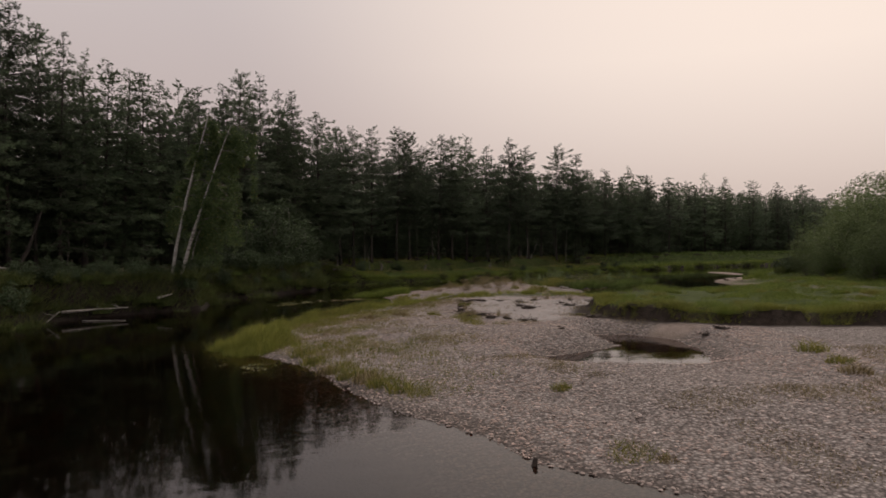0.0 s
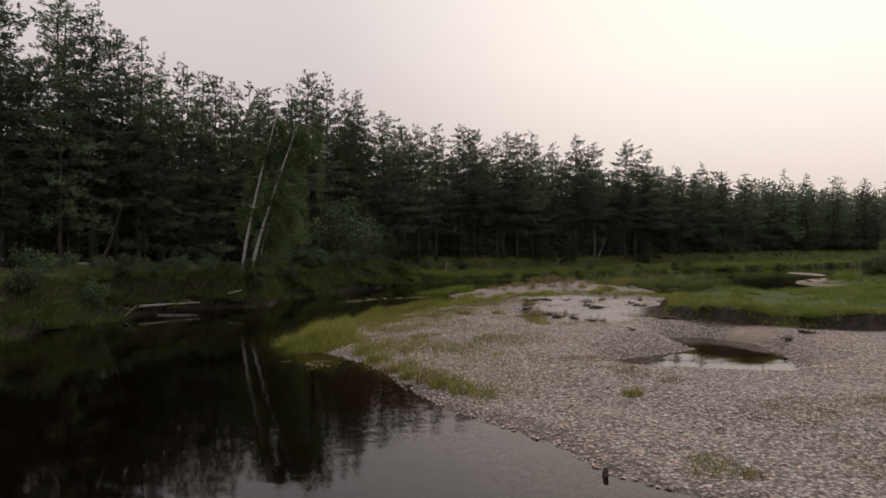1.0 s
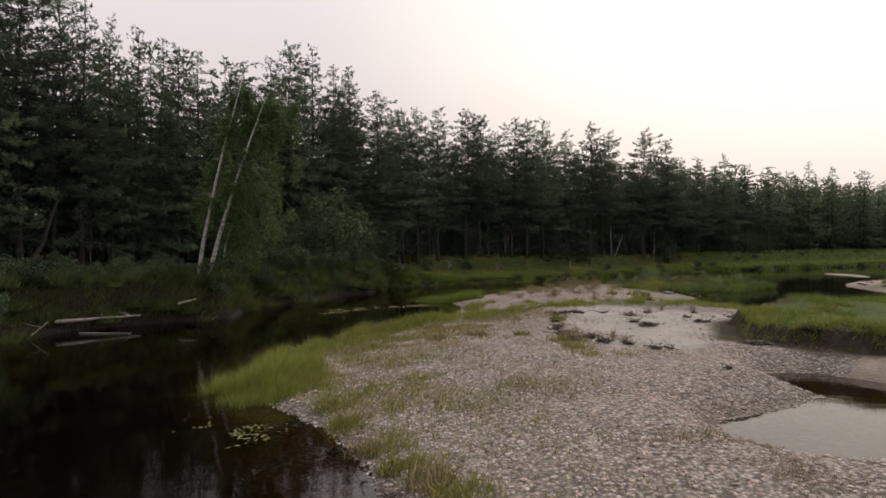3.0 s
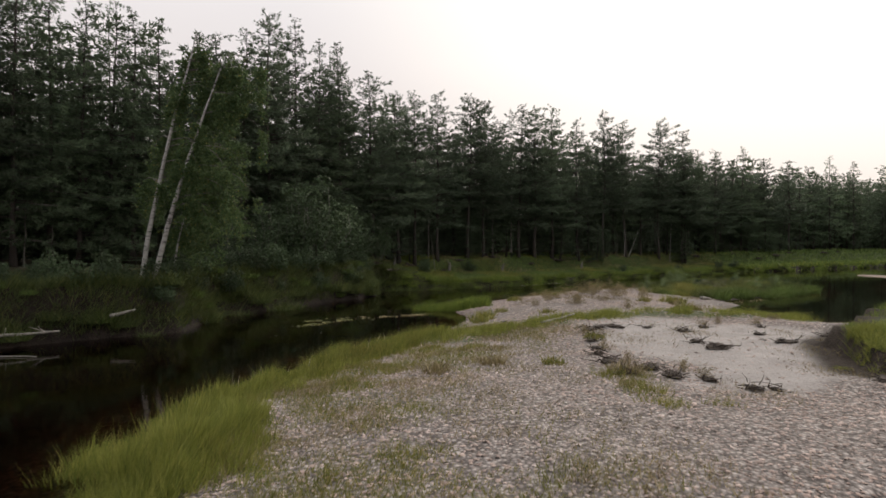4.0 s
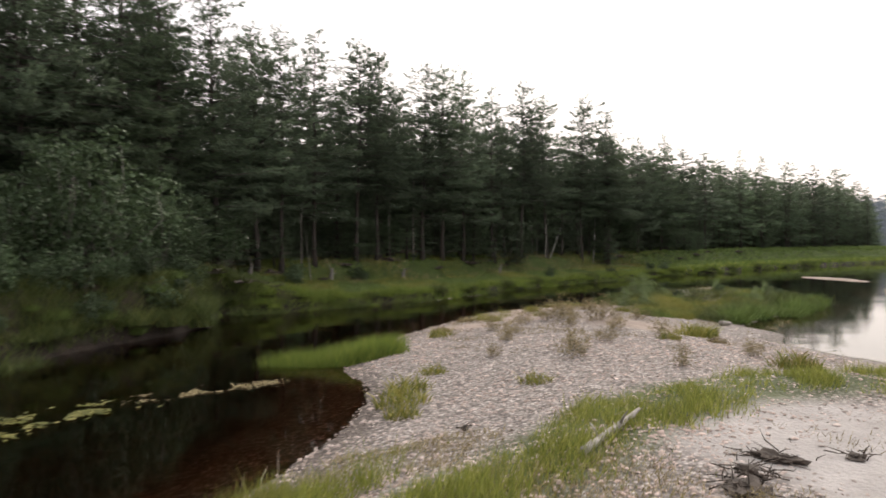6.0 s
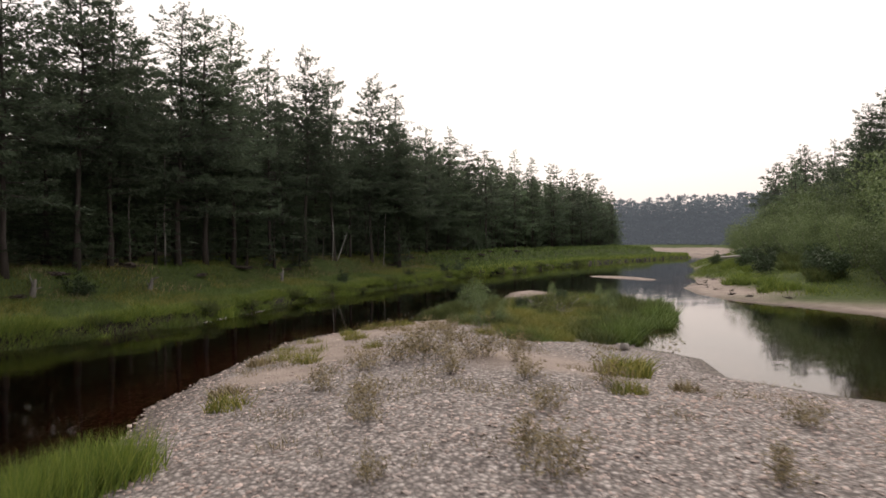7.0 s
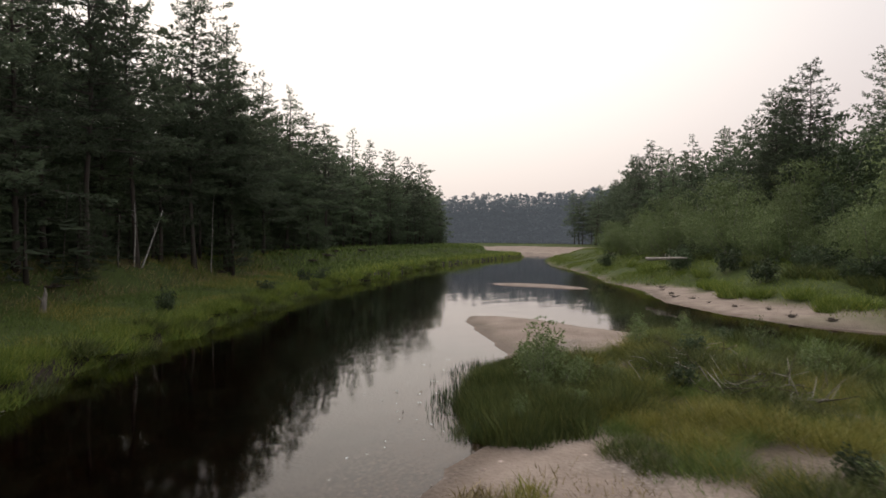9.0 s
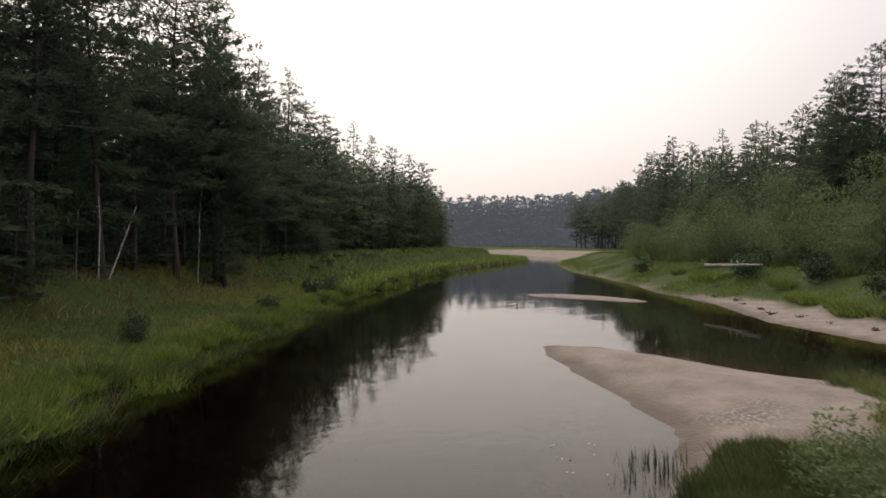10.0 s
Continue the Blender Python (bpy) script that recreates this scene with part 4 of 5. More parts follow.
sow("thin_grass", 230000, (0, 14, 9, 34), lambda x, y, r, te, left: ~left * step(0.2, 0.8, r) * step(5.5, 1.5, r) * step(0.36, 0.6, fbm(x, y, 1.1, 61)) * (0.2 + 0.8 * step(17, 21, y)), lambda x, y, r: 0.05 + 0.2 * fbm(x, y, 0.4, 63) ** 1.5, 0.012, M_GRASS_GOLD, "sparse yellowing grass on gravel", 53, 0.0, 0.8, True)
sow("thin_grass", 130000, (0, 19, 9, 34), lambda x, y, r, te, left: ~left * step(0.2, 0.8, r) * step(6.5, 2.5, r) * step(0.42, 0.62, fbm(x, y, 0.9, 65)), lambda x, y, r: 0.05 + 0.16 * fbm(x, y, 0.4, 67) ** 1.5, 0.012, M_GRASS_DRY, "brown withered grass among the pebbles", 81, 0.0, 0.9, True)
sow("thin_grass", 120000, (5.5, 8.5, 17, 17), lambda x, y, r, te, left: ~left * step(0.3, 1.0, r) * step(0.5, 0.66, fbm(x, y, 1.2, 69)) * 0.6, lambda x, y, r: 0.04 + 0.14 * fbm(x, y, 0.4, 73) ** 1.5, 0.012, M_GRASS_DRY, "low brown growth on the gravel by the pool", 82, 0.0, 0.9, True)
sow("water_sedge", 60000, (4, 39.5, 9, 43.5), lambda x, y, r, te, left: step(1.0, 0.6, np.hypot((x - 6.4 - 0.25 * (y - 41.3)) / 1.9, (y - 41.2) / 0.85)), lambda x, y, r: 0.45 + 0.2 * fbm(x, y, 0.6, 167), 0.016, M_GRASS_LUSH, "green sedge clump standing in shallow water", 54, 0.0, 0.5, True)
sow("meadow_edge", 1300000, (3, 51, 40, 76), lambda x, y, r, te, left: left * step(-0.35, 0.05, r) * step(1.7, 0.5, r) * (0.35 + 0.65 * step(0.3, 0.5, vnoise(x, y, 0.7, 171))), lambda x, y, r: 0.1 + 0.42 * fbm(x, y, 0.9, 151) ** 1.4, 0.017, M_GRASS_LUSH, "overhanging green sedge along the meadow bank", 55, 0.0, 0.8, True)
sow("meadow_edge", 70000, (38, 70, 112, 104), lambda x, y, r, te, left: left * step(-0.4, 0.1, r) * step(3.0, 1.2, r), 0.5, 0.07, M_GRASS_LUSH, "tall sedge along the distant meadow bank", 56, 0.0, 0.6)
sow("meadow_grass", 620000, (4, 52, 42, 86), lambda x, y, r, te, left: left * step(0.6, 1.4, r) * step(12.5, 8.5, r) * (0.45 + 0.55 * step(0.4, 0.6, fbm(x, y, 3, 71))), lambda x, y, r: 0.06 + 0.36 * fbm(x, y, 1.0, 153) ** 1.8, 0.018, M_GRASS_DARK, "green riverside meadow grass", 57, 0.0, 0.9, True)
sow("dry_meadow_grass", 130000, (2, 54, 44, 90), lambda x, y, r, te, left: left * step(3.6, 5.0, r) * step(11, 8, r) * step(0.42, 0.6, fbm(x, y, 2.8, 197)), lambda x, y, r: 0.12 + 0.35 * fbm(x, y, 0.9, 199), 0.026, M_GRASS_DRY, "dead brown grass along the old bank of the meadow", 77, 0.0, 0.9, True)
sow("meadow_grass", 80000, (38, 74, 118, 116), lambda x, y, r, te, left: left * step(1.5, 2.5, r) * step(14, 9, r), 0.36, 0.09, M_GRASS_DARK, "green meadow grass farther along the river", 58, 0.0, 0.6)
sow("meadow_grass", 260000, (4, 52, 42, 86), lambda x, y, r, te, left: left * step(0.8, 1.6, r) * step(10, 6, r) * step(0.46, 0.6, fbm(x, y, 2.4, 173)), lambda x, y, r: 0.1 + 0.35 * fbm(x, y, 1.0, 175) ** 1.4, 0.02, M_GRASS_GOLD, "yellowing patches in the riverside meadow", 70, 0.0, 0.9, True)
sow("bank_grass", 560000, (-14, 20, 5, 54), lambda x, y, r, te, left: left * step(0.0, 0.25, r) * step(2.0, 0.9, r) * (0.3 + 0.7 * step(0.38, 0.54, fbm(x, y, 1.1, 81))), lambda x, y, r: 0.12 + 0.9 * fbm(x, y, 0.8, 155) ** 1.8, 0.024, M_GRASS_BANK, "olive green grass hanging over the earth bank", 59, 0.0, 0.75, True)
sow("bank_grass", 420000, (-16, 20, 5, 56), lambda x, y, r, te, left: left * step(0.9, 1.8, r) * step(9, 4, r) * (0.02 + 0.3 * step(0.5, 0.64, fbm(x, y, 1.6, 85))), lambda x, y, r: 0.1 + 0.4 * fbm(x, y, 1.0, 156) ** 1.3, 0.024, M_GRASS_SHADE, "green grass under the birches, forest shade put into its dark colour", 73, 0.0, 0.8, True)
sow("terrace_lip", 260000, (11.5, 17, 30, 27), lambda x, y, r, te, left: ~left * step(-0.1, 0.12, te) * step(1.3, 0.4, te) * step(0.25, 0.5, vnoise(x, y, 0.6, 181) + 0.1), lambda x, y, r: 0.12 + 0.32 * fbm(x, y, 0.7, 183), 0.016, M_GRASS, "green grass overhanging the cut edge of the terrace", 74, 0.0, 0.9, True)
sow("bank_grass", 520000, (-11, 20, 5, 54), lambda x, y, r, te, left: left * step(0.02, 0.1, r) * step(1.3, 0.8, r) * (0.35 + 0.65 * step(0.36, 0.52, fbm(x, y, 0.8, 219))), lambda x, y, r: 0.16 + 0.5 * fbm(x, y, 0.7, 221) ** 1.4, 0.02, M_GRASS_BANK, "olive grass hanging down the steep earth bank", 80, 0.0, 1.2, True)
TUFT_SPOTS = [(11.9, 46.8, 0.4), (12.5, 46.9, 0.45), (12.6, 48.0, 0.4), (13.6, 48.8, 0.4), (15.2, 49.6, 0.35), (15.9, 49.9, 0.4), (16.9, 50.2, 0.6), (13.0, 47.3, 0.4), (7.3, 25.0, 0.45), (7.4, 24.3, 0.35), (7.35, 23.7, 0.5), (7.3, 22.7, 0.55), (8.1, 22.6, 0.35), (7.9, 24.9, 0.3), (2.6, 17.6, 0.6), (3.0, 16.6, 0.6), (3.4, 15.6, 0.55), (2.1, 18.7, 0.6), (3.9, 14.6, 0.4), (6.3, 10.2, 0.5)]


def tufted(x, y, r, te, left):
    c = np.zeros_like(x)
    for sx, sy, sr in TUFT_SPOTS:
        c = np.maximum(c, step(1.0, 0.3, np.hypot(x - sx, y - sy) / sr + 0.9 * (fbm(x, y, 0.35, 185) - 0.5)))
    return c * ~left


sow("yellow_tufts", 420000, (1.4, 9.5, 17.6, 50.9), tufted, lambda x, y, r: 0.08 + 0.36 * fbm(x, y, 0.5, 187) ** 1.3, 0.012, M_GRASS_GOLD, "thin yellowing grass tufts on the gravel bar", 75, 0.0, 0.8, True)


def islet(x, y):
    u, v = (x - 22.8) * 0.75 + (y - 48.9) * 0.66, (y - 48.9) * 0.75 - (x - 22.8) * 0.66
    return step(1.0, 0.78, np.hypot(u / 8.2, (v + 0.6) / 4.3)) * step(0.3, -0.5, signed(x, y, SPIT_SAND)) * step(-0.2, 0.3, y - 44.3 - 0.42 * (x - 17.7))


MOUND = [(19.1, 52.0), (19.2, 50.9), (20.5, 50.3), (22.2, 51.0), (22.9, 52.2), (24.0, 52.9), (23.9, 53.6), (22.5, 53.6), (20.6, 52.8)]
sow("island_sedge", 300000, (18.3, 49.8, 25.2, 54.6), lambda x, y, r, te, left: step(-0.25, 0.25, signed(x, y, MOUND) + 0.6 * (fbm(x, y, 0.7, 191) - 0.5)), lambda x, y, r: (0.15 + 0.55 * fbm(x, y, 0.8, 193) ** 1.5) * (0.6 + 0.4 * step(24, 21.5, x)), 0.014, M_GRASS_BANK, "tall dark green sedge mound at the island shore", 76, 0.02, 0.6, True)
sow("island_grass", 520000, (13, 42.5, 31.5, 58), lambda x, y, r, te, left: ~left * step(-0.2, 0.3, r) * islet(x, y) * 0.7 * step(0.5, 0.6, fbm(x, y, 1.3, 91)) * step(0.4, 0.65, vnoise(x, y, 0.45, 93) + 0.05), lambda x, y, r: 0.08 + 0.4 * fbm(x, y, 1.3, 157) ** 1.6, 0.011, M_GRASS_GOLD, "yellow-green tussock grass on the island", 60, 0.03, 0.9, True)
sow("island_grass", 420000, (13, 42.5, 31.5, 58), lambda x, y, r, te, left: ~left * step(-0.1, 0.3, r) * islet(x, y) * 0.7 * step(0.55, 0.65, fbm(x, y, 1.6, 95)) * step(0.3, 0.6, vnoise(x, y, 0.5, 97) + 0.1), lambda x, y, r: 0.08 + 0.42 * fbm(x, y, 1.1, 159) ** 1.6, 0.012, M_GRASS_DARK, "dark green sedge mounds on the island", 69, 0.03, 0.9, True)
sow("terrace_grass", 300000, (12, 16, 44, 42), lambda x, y, r, te, left: ~left * step(0.0, 0.35, te) * step(0.42, 0.6, fbm(x, y, 1.2, 101)) * step(0.2, 0.5, vnoise(x, y, 0.4, 103) + 0.1), lambda x, y, r: 0.1 + 0.42 * fbm(x, y, 1.3, 161) ** 1.5, 0.016, M_GRASS_LUSH, "green grass on the low terrace by the pool", 61, 0.06, 0.8, True)
sow("right_bank_grass", 420000, (36, 40, 100, 92), lambda x, y, r, te, left: ~left * step(33, 37, x) * step(0, 1.5, r + 0.4 - 2.5 * step(34, 37.5, x) * step(50, 44, x)) * step(18, 12, r) * step(0.3, 0.5, fbm(x, y, 3, 111)), lambda x, y, r: 0.08 + 0.5 * fbm(x, y, 1.6, 169) ** 1.8, 0.022, M_GRASS_LUSH, "rough green grass below the willows", 62, 0.0, 0.8, True)

# ---------------------------------------------------------------- pebbles
def pebbles(name, n, box, chance, lo, hi, seed, label):
    rng = np.random.default_rng(seed)
    bm = bmesh.new()
    bmesh.ops.create_icosphere(bm, subdivisions=1, radius=1.0)
    bv = np.array([v.co[:] for v in bm.verts])
    bf = np.array([[v.index for v in f.verts] for f in bm.faces if f.calc_center_median().z > 0])
    bm.free()
    x, y = rng.uniform(box[0], box[2], n), rng.uniform(box[1], box[3], n)
    r, dl, dr, po, te, sp = fields(x, y)
    keep = (rng.random(n) < chance(x, y, r, te, po)) & ~(dl < dr)
    x, y = x[keep], y[keep]
    m = len(x)
    size = lo + (hi - lo) * rng.random(m) ** 2.5
    a = rng.uniform(0, 6.28, m)
    sc = np.stack([size * rng.uniform(0.8, 1.3, m), size * rng.uniform(0.6, 1.0, m), size * rng.uniform(0.3, 0.55, m)], 1) * 0.5
    v = bv[None] * (1 + 0.2 * rng.normal(size=(m, len(bv), 1))) * sc[:, None]
    tilt = rng.normal(0, 0.25, m)[:, None]
    v = np.stack([v[..., 0], v[..., 1] * np.cos(tilt) - v[..., 2] * np.sin(tilt), v[..., 1] * np.sin(tilt) + v[..., 2] * np.cos(tilt)], -1)
    ca, sa = np.cos(a)[:, None], np.sin(a)[:, None]
    v = np.stack([v[..., 0] * ca - v[..., 1] * sa, v[..., 0] * sa + v[..., 1] * ca, v[..., 2]], -1)
    v += np.stack([x, y, height(x, y) + sc[:, 2] * 0.25], 1)[:, None]
    f = bf[None] + (np.arange(m) * len(bv))[:, None, None]
    return tagged(part(name, net(name, v.reshape(-1, 3), f.reshape(-1, 3), True), M_PEBBLE), label, "gravel", kind="stuff")


def bare(x, y):
    s = np.ones_like(x)
    for sx, sy, sr in SAND_SPOTS + SILT_SPOTS:
        s = np.minimum(s, 0.12 + 0.88 * step(sr * 0.5, sr, np.hypot(x - sx, y - sy)))
    return s


pebbles("gravel", 70000, (0, 8.5, 16, 33), lambda x, y, r, te, po: step(-0.5, 0.0, r) * (po < 0.15) * (te < -0.9) * bare(x, y), 0.028, 0.085, 71, "grey and pinkish river pebbles of the gravel bar")
pebbles("gravel", 32000, (4, 32, 21, 52), lambda x, y, r, te, po: step(-0.5, 0.0, r) * bare(x, y) * np.where(x > 17.5, 0.12 * step(0.1, 0.5, r), 1.0), 0.03, 0.09, 72, "grey and pinkish river pebbles on the lower bar")


# ---------------------------------------------------------------- birches and alders on the earth bank
def birch(name, stem, radius, seed, leaves, spread, label):
    """A leaning birch with a drooping crown along its upper stem."""
    rng = np.random.default_rng(seed)
    p = np.asarray(stem, float)
    u = np.linspace(0, 1, len(p))
    fine = np.linspace(0, 1, 14)
    line = np.stack([np.interp(fine, u, p[:, i]) for i in range(3)], 1)
    line[2:-1, :2] += np.cumsum(rng.normal(0, 0.025, (11, 2)), 0) * 0.7
    e = new(name)
    part("trunk", net("trunk", *tube(line, radius * (1 - 0.85 * fine) + 0.008, 8), True), M_BIRCH, e, "white peeling bark with dark marks")
    wood, bases, ways = [], [], []
    for k in range(34):
        f = rng.uniform(0.32, 1.0)
        o = np.array([np.interp(f, fine, line[:, i]) for i in range(3)])
        az = rng.uniform(0, 6.28)
        L = spread * rng.uniform(0.4, 1.0) * (1.2 - 0.85 * f)
        d = np.array([math.cos(az) + 0.35, math.sin(az) + 0.95, 0])
        s_ = np.linspace(0, 1, 6)[:, None]
        fall = rng.uniform(0.5, 1.3)
        pts = o + d * L * s_ + np.array([0, 0, 1]) * (0.55 * L * s_ - fall * L * s_ ** 2.2)
        wood.append(tube(pts, np.linspace(0.022, 0.004, 6), 4))
        strands = max(3, int(9 * L / spread))
        for j in range(strands):
            v = rng.uniform(0.25, 1.0)
            q = np.array([np.interp(v, s_[:, 0], pts[:, i]) for i in range(3)])
            m = max(4, int(leaves / 34 / strands))
            drop = rng.uniform(0.3, 1.25) * 1.1
            t = rng.uniform(0, 1, m)
            b = q + np.stack([rng.normal(0, 0.10, m), rng.normal(0, 0.10, m), -t * drop], 1)
            bases.append(b)
            ways.append(unit(np.stack([rng.normal(0, 0.5, m), rng.normal(0, 0.5, m), np.full(m, -0.8)], 1)))
    b = np.vstack(bases)
    keep = b[:, 2] > line[0, 2] + 0.35
    tagged(part("limb_wood", net("limb_wood", *joined(wood), True), M_BARK_GREY, e), kind="stuff")
    part("crown", net("crown", *tufts(b[keep], np.vstack(ways)[keep], np.full(keep.sum(), 0.1), 0.055, 3, 0.7, rng)), M_BIRCH_LEAF, e)
    return tagged(e, label, "tree", "birches on the earth bank")


def ground_point(x, y, up=0.0):
    return (x, y, zat(x, y) + up)


birch("birch_tree", [(-4.45, 35.6, zat(-4.45, 35.6) - 0.2), (-4.15, 35.6, 3.2), (-3.65, 35.6, 5.8), (-3.2, 35.6, 7.6), (-2.7, 35.7, 9.7)], 0.085, 501, 9000, 2.6, "slim leaning birch with white bark")
birch("birch_tree", [(-4.05, 35.3, zat(-4.05, 35.3) - 0.2), (-3.45, 35.2, 3.4), (-2.78, 35.0, 5.25), (-2.3, 35.0, 6.8), (-1.6, 35.1, 8.9)], 0.085, 502, 12000, 2.9, "leaning birch with drooping yellow-green foliage")
birch("birch_tree", [(-3.9, 36.9, zat(-3.9, 36.9) - 0.2), (-3.5, 36.8, 3.2), (-2.9, 36.7, 5.0), (-2.6, 36.8, 6.6)], 0.035, 503, 5000, 1.7, "young thin birch with hanging twigs")

alders = [bush_proto("alder_bush", leafy(520 + k, 13, 4.6, 1.5, 2600, 0.17, 0.1), M_ALDER, "dark grey-green alder shrub at the forest edge", "bush", "alders of the earth bank") for k in range(3)]
scatter(alders, [(-0.6, 46.6, 0.85), (0.2, 47.6, 0.95), (1.6, 50.6, 0.7), (2.3, 51.6, 0.6), (-3.3, 43.2, 0.5), (-4.6, 41.8, 0.4), (3.6, 55.4, 0.6), (-1.9, 45.4, 0.6)], np.random.default_rng(61))
shrubs = [bush_proto("bank_shrub", leafy(540 + k, 11, 1.3, 0.85, 900, 0.12, 0.07), M_ALDER, "low leafy shrub on the river bank", "shrub", "low shrubs of the banks") for k in range(3)]
sspots = [(-7.3, 16.2, 0.9), (-7.6, 17.4, 0.8), (-2.7, 40.6, 0.8), (-2.1, 42.3, 0.9), (-1.2, 43.6, 1.0), (0.2, 45.4, 0.9), (1.6, 47.3, 0.8), (-3.6, 39.4, 0.7), (-9.9, 26.4, 0.8), (-8.8, 29.3, 0.9), (-10.6, 29.5, 0.7), (-8.4, 33.4, 0.6), (-7.2, 35.6, 0.7), (-9.8, 32.4, 0.8), (-11.6, 33.0, 0.9), (-6.6, 38.6, 0.7), (-8.2, 38.0, 0.8), (-3.0, 41.6, 0.9), (-2.4, 44.0, 0.9), (-0.6, 45.8, 0.8), (1.0, 48.8, 0.8), (2.4, 49.4, 0.6), (-12.6, 29.4, 0.8), (-10.0, 36.6, 0.8), (-13.4, 33.6, 0.9), (22.0, 49.9, 0.36), (24.6, 50.4, 0.38), (18.8, 47.6, 0.3), (28.0, 50.6, 0.36),
          (51, 57.6, 1.1), (45.5, 50.5, 1.0), (62, 66, 0.9), (6.5, 56.5, 0.8), (10, 60.5, 0.7), (24, 66.3, 0.55), (30, 68.6, 0.5), (36, 72.6, 0.6), (38, 73.4, 0.7)]
pt, nm = along(LEFT_SHORE[8:19], 0.62)
brng = np.random.default_rng(69)
rpt, rnm = along(RIGHT_SHORE[8:17], 1.9)
sspots += [(*(p + q * brng.uniform(4.2, 7.5)), brng.uniform(0.5, 1.1)) for p, q in zip(rpt, rnm)]
sspots += [(*(p + q * brng.uniform(0.35, 1.5)), brng.uniform(0.35, 0.75)) for p, q in zip(pt, nm)]
scatter(shrubs, sspots, np.random.default_rng(62))
saplings = [bush_proto("willow_sapling", leafy(560 + k, 9, 1.2, 0.55, 700, 0.1, 0.026), M_WILLOW, "young grey-green willow on the island", "shrub", "willow saplings on the island") for k in range(3)]
scatter(saplings, [(19.6, 51.4, 0.45), (20.6, 51.6, 0.45), (20.4, 50.9, 0.4), (21.6, 51.4, 0.6), (21.8, 52.2, 0.95), (21.3, 51.9, 0.8), (22.3, 52.5, 0.8), (23.2, 52.6, 0.5), (22.4, 51.2, 0.4), (17.6, 46.9, 0.6), (18.6, 47.2, 0.5), (24.8, 48.4, 0.6), (26.5, 49.6, 0.7), (28, 51.5, 0.6), (25.5, 51.8, 0.6)], np.random.default_rng(63))


# ---------------------------------------------------------------- tussocks and dry herbs on the bar
def tussock_proto(name, seed, n, tall, radius, material, label, group):
    rng = np.random.default_rng(seed)
    a, r = rng.uniform(0, 6.28, n), radius * np.sqrt(rng.random(n))
    v, f = blades(r * np.cos(a), r * np.sin(a), tall * rng.uniform(0.5, 1.1, n) * (1 - 0.4 * r / radius), 0.016, rng, 0.85, (0.05, 0.03), True)
    e = new(name)
    part("turf", net("turf", v, f), material, e)
    return tagged(e, label, "grass", group)


green_tufts = [tussock_proto("grass_tussock", 600 + k, 150, 0.34, 0.26, m, "small yellow-green grass tussock on gravel", "grass tussocks on the bar") for k, m in enumerate((M_GRASS_GOLD, M_GRASS_GOLD, M_GRASS_DRY))]
gspots = [(2.0, 18.9, 1.2), (2.3, 17.6, 1.1), (3.1, 16.1, 1.3), (3.7, 15.0, 1.2), (3.3, 15.6, 1.0), (6.6, 9.9, 0.6), (6.6, 13.7, 0.8), (7.7, 25.4, 1.2), (4.2, 26.1, 1.2), (5.4, 26.6, 1.1), (6.9, 36.4, 1.6), (7.2, 37.2, 1.4),
          (6.7, 35.6, 1.2), (14.2, 39.5, 1.1), (16.1, 41.1, 1.9), (16.5, 41.3, 1.6), (15.5, 39.4, 1.0), (15.0, 49.4, 0.8), (16.0, 49.9, 0.9), (14.5, 48.1, 1.1), (14.0, 46.4, 0.9), (12.2, 46.1, 1.1), (11.4, 46.6, 1.0), (9.6, 43.4, 1.2), (9.9, 44.3, 1.1),
          (17.1, 50.5, 1.0), (17.5, 50.2, 0.8), (8.0, 38.4, 1.0), (2.7, 16.8, 1.0), (1.7, 19.8, 1.2), (14.1, 15.8, 1.4), (12.9, 13.2, 1.2), (13.5, 14.3, 1.1), (6.7, 26.6, 1.0), (8.6, 29.6, 1.0), (14.0, 35.5, 1.7), (14.4, 35.8, 1.4), (9.2, 36.2, 1.0)]
scatter(green_tufts, gspots, np.random.default_rng(64))
def hummocks(line, gap, off, material, seed, label, group, lo, hi, tall):
    """Rounded sedge hummocks hanging over a bank, one by one."""
    rng = np.random.default_rng(seed)
    protos_ = []
    for k in range(3):
        n = 420
        a, r = rng.uniform(0, 6.28, n), 0.42 * np.sqrt(rng.random(n))
        v, f = blades(r * np.cos(a), r * np.sin(a), tall * rng.uniform(0.5, 1.1, n) * (1 - 0.45 * r / 0.42), 0.024, rng, 1.0, (0.02, 0.02), True, True)
        e = new("sedge_hummock")
        part("turf", net("turf", v, f), material, e)
        protos_.append(tagged(e, label, "grass", group))
    pt, nm = along(line, gap)
    spots_ = [(*(p + q * (off + rng.normal(0, 0.16)) + rng.normal(0, 0.25, 2)), rng.uniform(lo, hi)) for p, q in zip(pt, nm) if rng.random() < 0.85]
    scatter(protos_, spots_, rng)


hummocks(LEFT_SHORE[19:31], 0.75, 0.2, M_GRASS_LUSH, 605, "rounded green sedge hummock on the meadow bank", "sedge hummocks of the meadow bank", 0.6, 1.35, 0.5)
# second row in darker sedge: its colour stands in for the shaded undersides
hummocks(LEFT_SHORE[19:31], 1.0, 0.0, M_GRASS_BANK, 619, "olive sedge hummock overhanging the meadow bank, dark like a shaded underside", "sedge hummocks of the meadow bank", 0.8, 1.4, 0.5)
hummocks(LEFT_SHORE[3:18], 0.6, 0.22, M_GRASS_BANK, 606, "olive sedge hummock overhanging the earth bank", "sedge hummocks of the earth bank", 0.8, 1.5, 0.6)
hummocks(LEFT_SHORE[3:18], 1.1, 0.6, M_GRASS_DARK, 616, "green sedge hummock on the earth bank", "sedge hummocks of the earth bank", 0.5, 1.0, 0.5)
